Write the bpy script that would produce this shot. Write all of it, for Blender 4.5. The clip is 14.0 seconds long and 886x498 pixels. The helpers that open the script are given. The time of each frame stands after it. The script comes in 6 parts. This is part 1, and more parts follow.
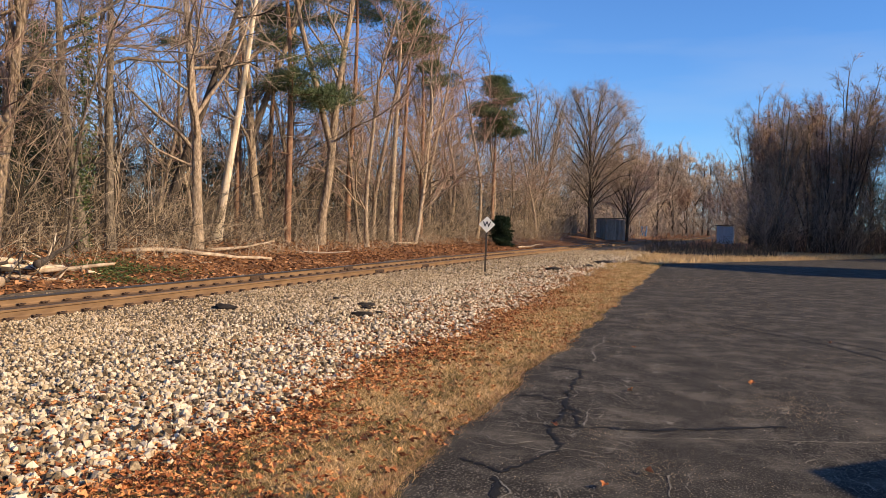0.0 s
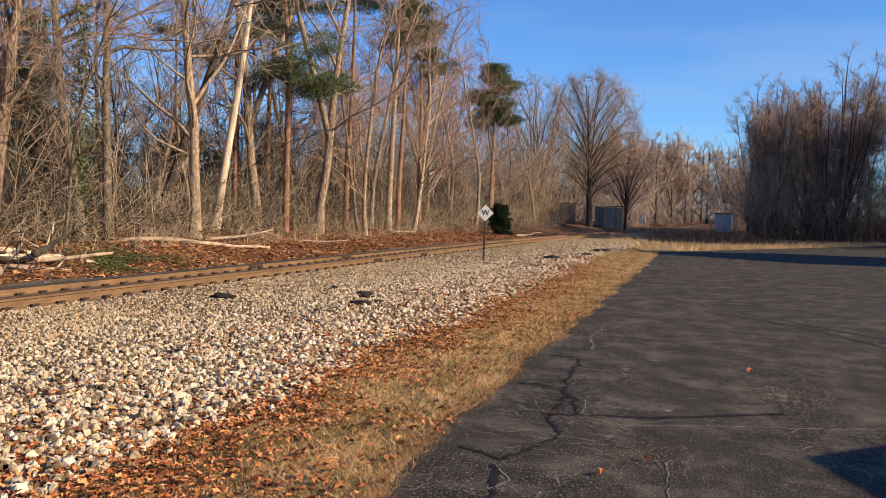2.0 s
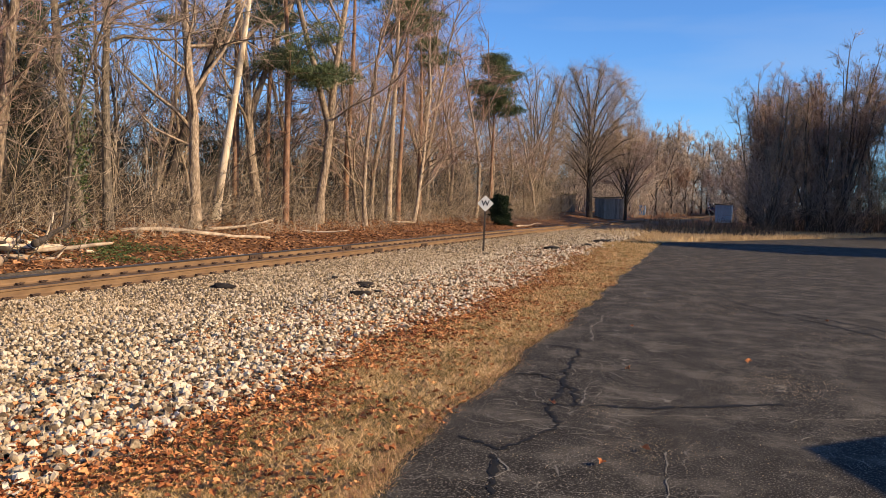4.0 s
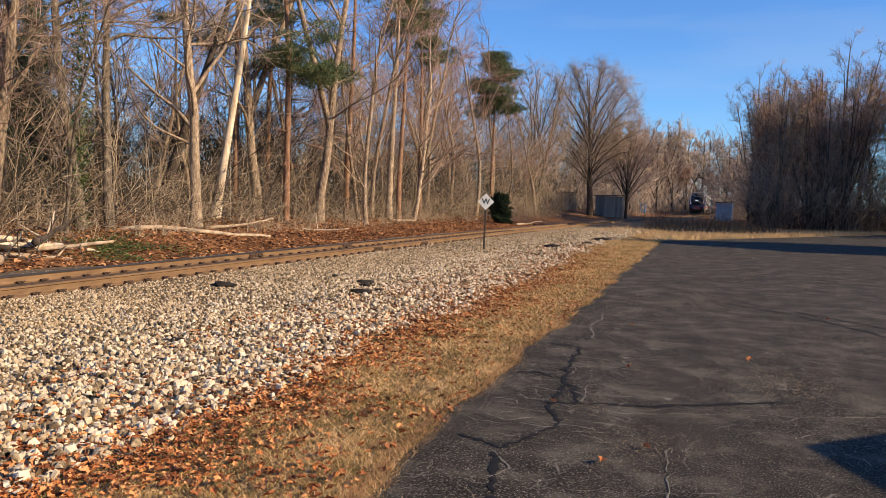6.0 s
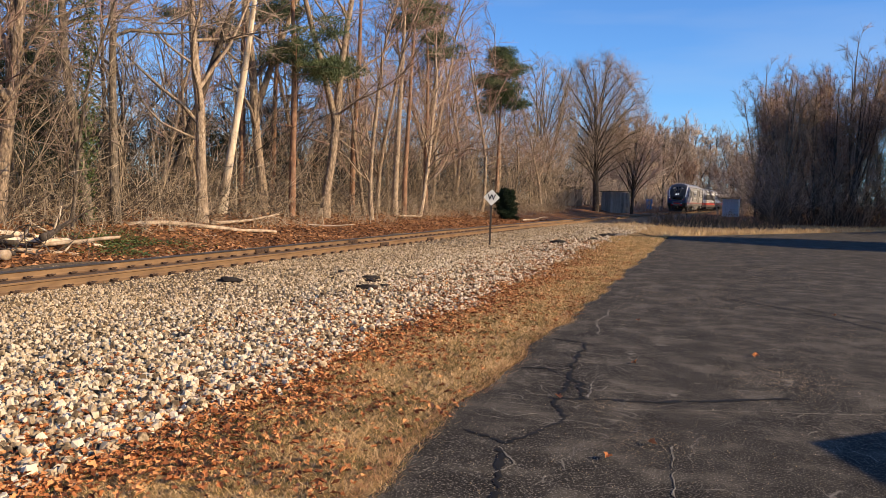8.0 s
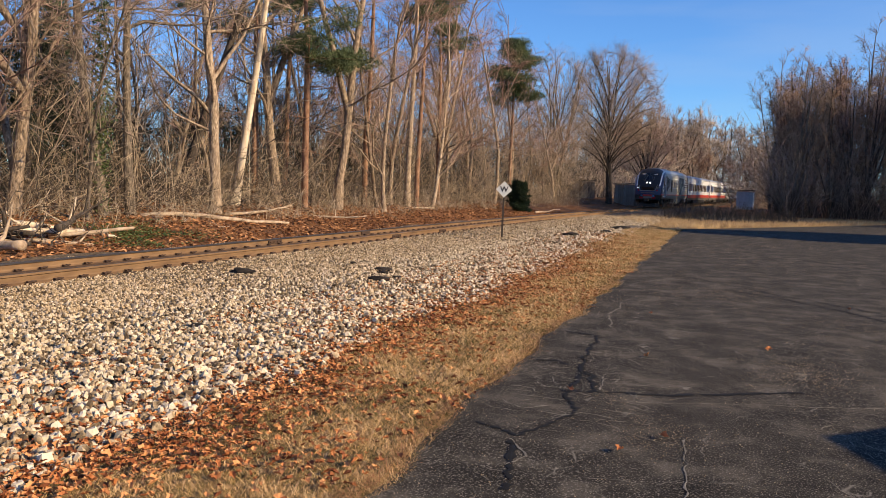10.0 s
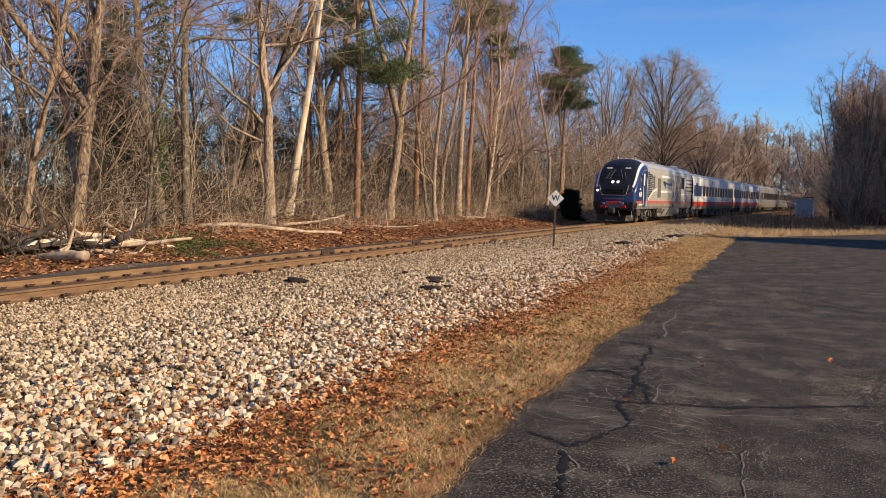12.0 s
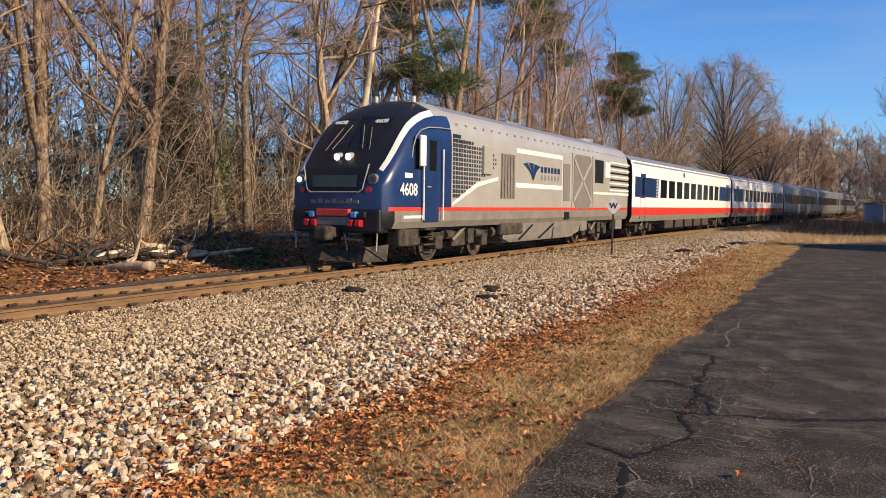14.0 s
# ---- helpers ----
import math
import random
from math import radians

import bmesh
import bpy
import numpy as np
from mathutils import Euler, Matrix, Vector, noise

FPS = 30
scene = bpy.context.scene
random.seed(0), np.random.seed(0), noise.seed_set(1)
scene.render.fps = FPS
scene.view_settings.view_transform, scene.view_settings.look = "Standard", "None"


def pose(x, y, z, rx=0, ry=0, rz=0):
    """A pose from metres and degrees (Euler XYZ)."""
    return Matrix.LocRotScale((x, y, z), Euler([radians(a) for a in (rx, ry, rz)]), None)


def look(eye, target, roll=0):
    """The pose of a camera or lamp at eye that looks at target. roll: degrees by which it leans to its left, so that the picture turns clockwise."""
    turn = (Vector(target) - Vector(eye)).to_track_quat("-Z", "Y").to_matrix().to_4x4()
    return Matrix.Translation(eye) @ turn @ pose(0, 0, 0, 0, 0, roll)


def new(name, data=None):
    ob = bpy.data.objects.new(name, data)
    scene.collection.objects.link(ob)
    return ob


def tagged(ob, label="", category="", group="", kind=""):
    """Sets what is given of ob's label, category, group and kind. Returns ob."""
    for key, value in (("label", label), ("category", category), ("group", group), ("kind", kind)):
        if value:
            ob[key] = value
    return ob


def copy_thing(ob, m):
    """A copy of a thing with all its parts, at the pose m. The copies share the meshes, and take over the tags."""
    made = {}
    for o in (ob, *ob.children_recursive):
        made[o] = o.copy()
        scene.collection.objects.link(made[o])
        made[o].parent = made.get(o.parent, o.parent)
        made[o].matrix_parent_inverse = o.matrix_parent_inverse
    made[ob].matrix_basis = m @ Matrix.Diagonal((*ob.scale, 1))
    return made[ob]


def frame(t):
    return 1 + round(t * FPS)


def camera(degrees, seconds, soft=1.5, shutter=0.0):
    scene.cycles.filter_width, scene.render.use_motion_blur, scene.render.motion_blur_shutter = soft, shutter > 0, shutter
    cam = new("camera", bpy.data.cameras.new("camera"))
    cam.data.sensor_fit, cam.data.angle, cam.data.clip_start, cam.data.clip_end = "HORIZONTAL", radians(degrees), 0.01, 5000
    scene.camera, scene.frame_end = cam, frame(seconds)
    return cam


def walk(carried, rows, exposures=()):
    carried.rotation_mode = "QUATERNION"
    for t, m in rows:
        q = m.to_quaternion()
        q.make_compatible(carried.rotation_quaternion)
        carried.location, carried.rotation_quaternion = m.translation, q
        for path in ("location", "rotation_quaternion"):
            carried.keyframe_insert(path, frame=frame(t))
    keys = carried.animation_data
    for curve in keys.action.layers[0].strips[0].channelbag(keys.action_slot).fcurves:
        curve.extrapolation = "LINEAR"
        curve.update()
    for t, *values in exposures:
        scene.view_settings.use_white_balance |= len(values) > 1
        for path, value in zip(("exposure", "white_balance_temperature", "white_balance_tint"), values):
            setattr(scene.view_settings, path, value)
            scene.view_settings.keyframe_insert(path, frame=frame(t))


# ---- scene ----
cam = camera(57.91, 14.0, soft=0.7)
EYE = (0.0, 0.0, 1.85)
# seconds, pitch from straight down, roll, heading; the camera is held in the hand at one spot
TURNS = [
    (0.0, 88.105, -1.574, 19.224),
    (0.5, 87.780, -1.444, 19.106),
    (1.0, 87.484, -1.432, 19.109),
    (1.5, 87.357, -1.436, 19.109),
    (2.0, 87.291, -1.456, 19.109),
    (2.5, 87.144, -1.512, 19.080),
    (3.0, 86.924, -1.541, 19.097),
    (5.5, 86.471, -1.529, 19.113),
    (6.0, 86.483, -1.493, 19.142),
    (6.5, 86.489, -1.452, 19.200),
    (7.0, 86.509, -1.425, 19.263),
    (7.5, 86.363, -1.408, 19.408),
    (8.0, 86.166, -1.528, 19.556),
    (10.5, 85.544, -1.560, 20.878),
    (11.0, 85.798, -1.412, 21.547),
    (11.5, 86.104, -1.375, 22.577),
    (12.0, 86.141, -1.267, 24.078),
    (12.5, 86.254, -0.919, 25.659),
    (13.0, 86.434, -0.746, 27.036),
    (13.5, 86.656, -0.666, 27.938),
    (14.0, 86.718, -0.699, 28.084),
]
walk(cam, [(t, pose(*EYE, rx, ry, rz)) for t, rx, ry, rz in TURNS], exposures=[(0, 0.18), (8, 0.18), (14, 0.05)])

# ---------------------------------------------------------------- light
SUN_AZ, SUN_EL = 94.0, 25.0        # degrees from +y towards +x, and above the horizon
world = bpy.data.worlds.new("world")
scene.world = world
world.use_nodes = True
wn = world.node_tree
sky = wn.nodes.new("ShaderNodeTexSky")
sky.sky_type, sky.sun_disc = "NISHITA", False
sky.sun_elevation, sky.sun_rotation = radians(SUN_EL), radians(SUN_AZ)
sky.air_density, sky.dust_density, sky.ozone_density = 1.0, 0.0, 3.0
wn.nodes["Background"].inputs["Strength"].default_value = 0.112
clear = wn.nodes.new("ShaderNodeMixRGB")          # a deep blue, dry winter sky
clear.blend_type, clear.inputs["Fac"].default_value, clear.inputs["Color2"].default_value = "MULTIPLY", 1.0, (0.63, 0.97, 1.44, 1)
wn.links.new(sky.outputs["Color"], clear.inputs["Color1"])
# faint streaks of high cirrus
sky_co = wn.nodes.new("ShaderNodeTexCoord")
streak = wn.nodes.new("ShaderNodeMapping")
streak.inputs["Scale"].default_value, streak.inputs["Rotation"].default_value = (1.6, 2.6, 11.0), (0.12, 0.2, 0.4)
wn.links.new(sky_co.outputs["Generated"], streak.inputs["Vector"])
cirrus = wn.nodes.new("ShaderNodeTexNoise")
cirrus.inputs["Scale"].default_value, cirrus.inputs["Detail"].default_value = 1.3, 7
wn.links.new(streak.outputs["Vector"], cirrus.inputs["Vector"])
veil = wn.nodes.new("ShaderNodeMapRange")
veil.inputs["From Min"].default_value, veil.inputs["From Max"].default_value, veil.inputs["To Max"].default_value = 0.5, 0.85, 0.3
wn.links.new(cirrus.outputs["Fac"], veil.inputs["Value"])
hazy = wn.nodes.new("ShaderNodeMixRGB")
hazy.inputs["Color2"].default_value = (4.6, 5.2, 6.2, 1)
wn.links.new(veil.outputs["Result"], hazy.inputs["Fac"])
wn.links.new(clear.outputs["Color"], hazy.inputs["Color1"])
wn.links.new(hazy.outputs["Color"], wn.nodes["Background"].inputs["Color"])
sun_data = bpy.data.lights.new("sun", "SUN")
sun_data.energy, sun_data.angle, sun_data.color = 6.4, radians(0.5), (1.0, 0.77, 0.49)
sun = new("sun", sun_data)
sa, se = radians(SUN_AZ), radians(SUN_EL)
sun.matrix_basis = look((60 * math.sin(sa) * math.cos(se), 60 * math.cos(sa) * math.cos(se), 60 * math.sin(se)), (0, 0, 0))


# ---------------------------------------------------------------- materials
def material(name, colours, scale=8.0, rough=0.8, metal=0.0, bump=0.0, bump_scale=None, vary="", spread=0.25, detail=6.0, stretch=None):
    """Noise between colours (dark to light); vary: 'island' or 'object' shifts each piece's lightness."""
    m = bpy.data.materials.new(name)
    m.use_nodes = True
    nt = m.node_tree
    b = nt.nodes["Principled BSDF"]
    b.inputs["Roughness"].default_value, b.inputs["Metallic"].default_value = rough, metal
    if rough > 0.8:
        b.inputs["Specular IOR Level"].default_value = 0.25
    co = nt.nodes.new("ShaderNodeTexCoord")
    src = co.outputs["Object"]
    if stretch:
        mp = nt.nodes.new("ShaderNodeMapping")
        mp.inputs["Scale"].default_value = stretch
        nt.links.new(src, mp.inputs["Vector"])
        src = mp.outputs["Vector"]
    no = nt.nodes.new("ShaderNodeTexNoise")
    no.inputs["Scale"].default_value, no.inputs["Detail"].default_value, no.inputs["Roughness"].default_value = scale, detail, 0.65
    nt.links.new(src, no.inputs["Vector"])
    ramp = nt.nodes.new("ShaderNodeValToRGB")
    els = ramp.color_ramp.elements
    n = len(colours)
    els[0].position, els[1].position = 0.3, 0.7
    for k in range(n - 2):
        els.new(0.3 + 0.4 * (k + 1) / (n - 1))
    for e, c in zip(els, colours):
        e.color = (*c, 1)
    fac = no.outputs["Fac"]
    if vary:
        if vary == "island":
            rnd = nt.nodes.new("ShaderNodeNewGeometry").outputs["Random Per Island"]
        else:
            rnd = nt.nodes.new("ShaderNodeObjectInfo").outputs["Random"]
        mr = nt.nodes.new("ShaderNodeMapRange")
        mr.inputs["To Min"].default_value, mr.inputs["To Max"].default_value = -spread, spread
        nt.links.new(rnd, mr.inputs["Value"])
        add = nt.nodes.new("ShaderNodeMath")
        add.operation = "ADD"
        nt.links.new(fac, add.inputs[0])
        nt.links.new(mr.outputs["Result"], add.inputs[1])
        fac = add.outputs[0]
    nt.links.new(fac, ramp.inputs["Fac"])
    nt.links.new(ramp.outputs["Color"], b.inputs["Base Color"])
    if bump:
        nb = nt.nodes.new("ShaderNodeTexNoise")
        nb.inputs["Scale"].default_value, nb.inputs["Detail"].default_value = bump_scale or scale * 6, 4
        nt.links.new(src, nb.inputs["Vector"])
        bp = nt.nodes.new("ShaderNodeBump")
        bp.inputs["Strength"].default_value, bp.inputs["Distance"].default_value = 0.75, bump
        nt.links.new(nb.outputs["Fac"], bp.inputs["Height"])
        nt.links.new(bp.outputs["Normal"], b.inputs["Normal"])
    return m


def glowing(name, colour, strength):
    m = bpy.data.materials.new(name)
    m.use_nodes = True
    b = m.node_tree.nodes["Principled BSDF"]
    b.inputs["Base Color"].default_value = (*colour, 1)
    b.inputs["Emission Color"].default_value, b.inputs["Emission Strength"].default_value = (*colour, 1), strength
    return m


def asphalt_material():
    """Sealed asphalt: worn greyish patches, fine grit, a net of thin cracks."""
    m = material("asphalt", [(0.014, 0.0122, 0.0102), (0.032, 0.028, 0.0228), (0.105, 0.091, 0.072)], 1.7, 0.95, 0, 0.01, 60, detail=10)
    nt = m.node_tree
    for q in nt.nodes:
        if q.bl_idname == "ShaderNodeValToRGB":
            for e, at in zip(q.color_ramp.elements, (0.34, 0.5, 0.68)):
                e.position = at
    b = nt.nodes["Principled BSDF"]
    b.inputs["Specular IOR Level"].default_value = 0.14
    co = nt.nodes.new("ShaderNodeTexCoord")
    base = b.inputs["Base Color"].links[0].from_socket
    gn = nt.nodes.new("ShaderNodeTexNoise")
    gn.inputs["Scale"].default_value, gn.inputs["Detail"].default_value = 75, 5
    nt.links.new(co.outputs["Object"], gn.inputs["Vector"])
    gr = nt.nodes.new("ShaderNodeValToRGB")
    gr.color_ramp.elements[0].position, gr.color_ramp.elements[1].position = 0.54, 0.70
    nt.links.new(gn.outputs["Fac"], gr.inputs["Fac"])
    mix = nt.nodes.new("ShaderNodeMix")
    mix.data_type = "RGBA"
    mix.inputs["B"].default_value = (0.27, 0.24, 0.195, 1)
    nt.links.new(gr.outputs["Color"], mix.inputs["Factor"])
    nt.links.new(base, mix.inputs["A"])
    # cracks: the borders of warped cells, broken up by a second noise
    wob = nt.nodes.new("ShaderNodeTexNoise")
    wob.inputs["Scale"].default_value = 2.2
    nt.links.new(co.outputs["Object"], wob.inputs["Vector"])
    va = nt.nodes.new("ShaderNodeMixRGB")
    va.blend_type, va.inputs["Fac"].default_value = "ADD", 0.55
    nt.links.new(co.outputs["Object"], va.inputs["Color1"])
    nt.links.new(wob.outputs["Color"], va.inputs["Color2"])
    vo = nt.nodes.new("ShaderNodeTexVoronoi")
    vo.feature = "DISTANCE_TO_EDGE"
    vo.inputs["Scale"].default_value = 1.1
    nt.links.new(va.outputs["Color"], vo.inputs["Vector"])
    cr = nt.nodes.new("ShaderNodeValToRGB")
    cr.color_ramp.elements[0].position, cr.color_ramp.elements[1].position = 0.0015, 0.006
    cr.color_ramp.elements[0].color, cr.color_ramp.elements[1].color = (1, 1, 1, 1), (0, 0, 0, 1)
    nt.links.new(vo.outputs["Distance"], cr.inputs["Fac"])
    br = nt.nodes.new("ShaderNodeTexNoise")
    br.inputs["Scale"].default_value, br.inputs["Detail"].default_value = 3.5, 8
    nt.links.new(co.outputs["Object"], br.inputs["Vector"])
    bc = nt.nodes.new("ShaderNodeValToRGB")
    bc.color_ramp.elements[0].position, bc.color_ramp.elements[1].position = 0.47, 0.58
    nt.links.new(br.outputs["Fac"], bc.inputs["Fac"])
    mul = nt.nodes.new("ShaderNodeMath")
    mul.operation = "MULTIPLY"
    nt.links.new(cr.outputs["Color"], mul.inputs[0])
    nt.links.new(bc.outputs["Color"], mul.inputs[1])
    mix2 = nt.nodes.new("ShaderNodeMix")
    mix2.data_type = "RGBA"
    mix2.inputs["B"].default_value = (0.2, 0.18, 0.15, 1)
    nt.links.new(mul.outputs[0], mix2.inputs["Factor"])
    nt.links.new(mix.outputs["Result"], mix2.inputs["A"])
    nt.links.new(mix2.outputs["Result"], b.inputs["Base Color"])
    return m


M_ASPHALT = asphalt_material()
M_SOIL = material("leafy_soil", [(0.07, 0.035, 0.018), (0.20, 0.09, 0.035), (0.34, 0.17, 0.075)], 1.6, 0.95, 0, 0.03, 25)
M_TURF = material("dry_turf", [(0.075, 0.055, 0.021), (0.27, 0.17, 0.07), (0.52, 0.325, 0.15)], 9, 0.95, 0, 0.02, 60, detail=10)
# bed colour darkened to paint the shade in the gaps between stones
M_BED = material("ballast_bed", [(0.05, 0.035, 0.022), (0.13, 0.095, 0.06), (0.24, 0.19, 0.13)], 14, 0.95, 0, 0.03, 30)
M_STONE = material("limestone", [(0.10, 0.07, 0.042), (0.37, 0.28, 0.175), (0.54, 0.43, 0.29), (0.67, 0.565, 0.425)], 9, 0.9, 0, 0.004, 60, vary="island", spread=0.24)
M_STONE_BROWN = material("dusty_limestone", [(0.13, 0.09, 0.05), (0.34, 0.25, 0.145), (0.48, 0.365, 0.23), (0.58, 0.46, 0.32)], 6, 0.95, 0, 0.004, 60, vary="island", spread=0.22)
M_GRIME = material("oily_ballast", [(0.05, 0.03, 0.018), (0.13, 0.08, 0.045), (0.19, 0.125, 0.075)], 12, 0.9, 0, 0.02, 40)
M_STONE_OB = material("limestone_piece", [(0.10, 0.07, 0.042), (0.37, 0.28, 0.175), (0.54, 0.43, 0.29), (0.67, 0.565, 0.425)], 9, 0.9, 0, 0.004, 60, vary="object", spread=0.24)
M_LEAF = material("dead_leaf", [(0.17, 0.055, 0.022), (0.42, 0.155, 0.055), (0.60, 0.29, 0.12)], 5, 0.85, vary="island", spread=0.3)
M_LITTER = material("leaf_litter", [(0.09, 0.045, 0.026), (0.26, 0.115, 0.048), (0.46, 0.235, 0.11)], 0.7, 0.9, vary="island", spread=0.3)
M_BLADE = material("dry_grass_blade", [(0.09, 0.082, 0.027), (0.31, 0.21, 0.076), (0.58, 0.355, 0.155), (0.80, 0.55, 0.29)], 1.6, 0.85, vary="island", spread=0.3)
M_STRAW = material("straw", [(0.34, 0.23, 0.11), (0.52, 0.36, 0.18), (0.64, 0.47, 0.26)], 0.8, 0.85, vary="island", spread=0.2)
M_RUST = material("rusty_rail", [(0.11, 0.06, 0.028), (0.185, 0.108, 0.05), (0.25, 0.15, 0.072)], 5, 0.75, 0.1, 0.002, 90, stretch=(1, 0.25, 1))
M_RAILTOP = material("dark_rail_head", [(0.05, 0.045, 0.045), (0.11, 0.10, 0.10)], 6, 0.4, 0.6, stretch=(1, 0.1, 1))
M_TIE = material("tie_wood", [(0.035, 0.025, 0.018), (0.09, 0.07, 0.05)], 10, 0.95, 0, 0.006, 40, stretch=(0.3, 3, 1))
M_CLIP = material("dark_rusty_iron", [(0.03, 0.018, 0.012), (0.10, 0.055, 0.03)], 20, 0.8, 0.2, 0.002)
M_BARK = material("grey_brown_bark", [(0.06, 0.048, 0.036), (0.19, 0.15, 0.11), (0.34, 0.28, 0.21)], 13, 0.95, 0, 0.06, 22, vary="object", spread=0.1, stretch=(1, 1, 0.35))
M_BARK_TAN = material("tan_bark", [(0.085, 0.06, 0.042), (0.30, 0.22, 0.15), (0.55, 0.43, 0.31)], 13, 0.95, 0, 0.06, 22, vary="object", spread=0.1, stretch=(1, 1, 0.35))
M_BARK_PALE = material("pale_bare_wood", [(0.38, 0.27, 0.17), (0.62, 0.5, 0.36), (0.72, 0.62, 0.48)], 5, 0.85, 0, 0.015, 12, stretch=(1, 1, 0.2))
M_BARK_DARK = material("dark_bark", [(0.025, 0.02, 0.016), (0.07, 0.055, 0.043), (0.13, 0.10, 0.08)], 7, 0.95, 0, 0.03, 16, stretch=(1, 1, 0.35))
M_BARK_PINE = material("reddish_pine_bark", [(0.10, 0.05, 0.03), (0.26, 0.14, 0.085), (0.38, 0.23, 0.14)], 7, 0.95, 0, 0.03, 16, stretch=(1, 1, 0.35))
M_TWIG = material("brown_twigs", [(0.13, 0.097, 0.073), (0.29, 0.22, 0.165), (0.46, 0.365, 0.28)], 2, 0.9, vary="object", spread=0.12)
M_TWIG_RED = material("reddish_twigs", [(0.15, 0.092, 0.07), (0.31, 0.20, 0.155), (0.46, 0.325, 0.26)], 2, 0.9, vary="object", spread=0.12)
# darkened copy of the brown twigs: the wood's shade is put into the colour
M_TWIG_SHADE = material("shade_dark_twigs", [(0.022, 0.018, 0.015), (0.055, 0.043, 0.034), (0.11, 0.087, 0.07)], 2, 0.9, vary="object", spread=0.1)
M_BRUSH = material("dry_brush", [(0.12, 0.088, 0.058), (0.29, 0.22, 0.15), (0.48, 0.385, 0.275)], 1.2, 0.9, vary="island", spread=0.2)
M_NEEDLE = material("pine_needles", [(0.025, 0.043, 0.016), (0.066, 0.1, 0.036), (0.15, 0.175, 0.068)], 1.2, 0.8, vary="island", spread=0.2)
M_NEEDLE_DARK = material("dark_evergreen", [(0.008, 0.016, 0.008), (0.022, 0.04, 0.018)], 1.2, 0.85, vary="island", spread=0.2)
M_IVY = material("ivy_leaf", [(0.025, 0.05, 0.012), (0.06, 0.1, 0.025), (0.12, 0.14, 0.04)], 2, 0.6, vary="island", spread=0.2)
M_OAKLEAF = material("withered_leaf_on_tree", [(0.10, 0.05, 0.03), (0.24, 0.12, 0.06), (0.33, 0.18, 0.09)], 2, 0.9, vary="island", spread=0.25)


# ---------------------------------------------------------------- mesh tools
def mesh_object(name, verts, faces, mat, parent=None, smooth=False, mats=None, index=None):
    me = bpy.data.meshes.new(name)
    me.from_pydata(verts.tolist() if hasattr(verts, "tolist") else verts, [], faces.tolist() if hasattr(faces, "tolist") else faces)
    for q in (mats or [mat]):
        me.materials.append(q)
    if index is not None:
        me.polygons.foreach_set("material_index", index)
    if smooth:
        me.polygons.foreach_set("use_smooth", [True] * len(me.polygons))
    me.update()
    ob = new(name, me)
    if parent:
        ob.parent = parent
    return ob


def part(name, bm, mat, parent, label="", smooth=False):
    """Links a bmesh as one mesh object under a thing or a part."""
    me = bpy.data.meshes.new(name)
    bm.normal_update()
    if smooth:
        for f in bm.faces:
            f.smooth = True
    bm.to_mesh(me)
    bm.free()
    me.materials.append(mat)
    ob = new(name, me)
    if parent:
        ob.parent = parent
    if label:
        tagged(ob, label)
    return ob


def box_bm(x0, x1, y0, y1, z0, z1, bevel=0.0, bm=None):
    bm = bm or bmesh.new()
    r = bmesh.ops.create_cube(bm, size=1, matrix=Matrix.LocRotScale(((x0 + x1) / 2, (y0 + y1) / 2, (z0 + z1) / 2), None, (abs(x1 - x0), abs(y1 - y0), abs(z1 - z0))))
    if bevel:
        es = list({e for v in r["verts"] for e in v.link_edges})
        bmesh.ops.bevel(bm, geom=es, offset=bevel, segments=2, affect="EDGES", profile=0.5)
    return bm


def rod_bm(a, b, r, sides=8, r2=None, bm=None):
    bm = bm or bmesh.new()
    a, b = Vector(a), Vector(b)
    d = b - a
    m = Matrix.Translation((a + b) / 2) @ d.to_track_quat("Z", "Y").to_matrix().to_4x4()
    bmesh.ops.create_cone(bm, cap_ends=True, segments=sides, radius1=r, radius2=r if r2 is None else r2, depth=d.length, matrix=m)
    return bm


def poly_bm(points, thick, axis="x", bm=None):
    """A flat plate: points in the plane across the axis, given thickness along it. points are 3D, in order."""
    bm = bm or bmesh.new()
    off = Vector({"x": (thick, 0, 0), "y": (0, thick, 0), "z": (0, 0, thick)}[axis])
    va = [bm.verts.new(p) for p in points]
    vb = [bm.verts.new(Vector(p) + off) for p in points]
    bm.faces.new(va)
    bm.faces.new(vb[::-1])
    for k in range(len(points)):
        j = (k + 1) % len(points)
        bm.faces.new((va[j], va[k], vb[k], vb[j]))
    bmesh.ops.recalc_face_normals(bm, faces=bm.faces)
    return bm


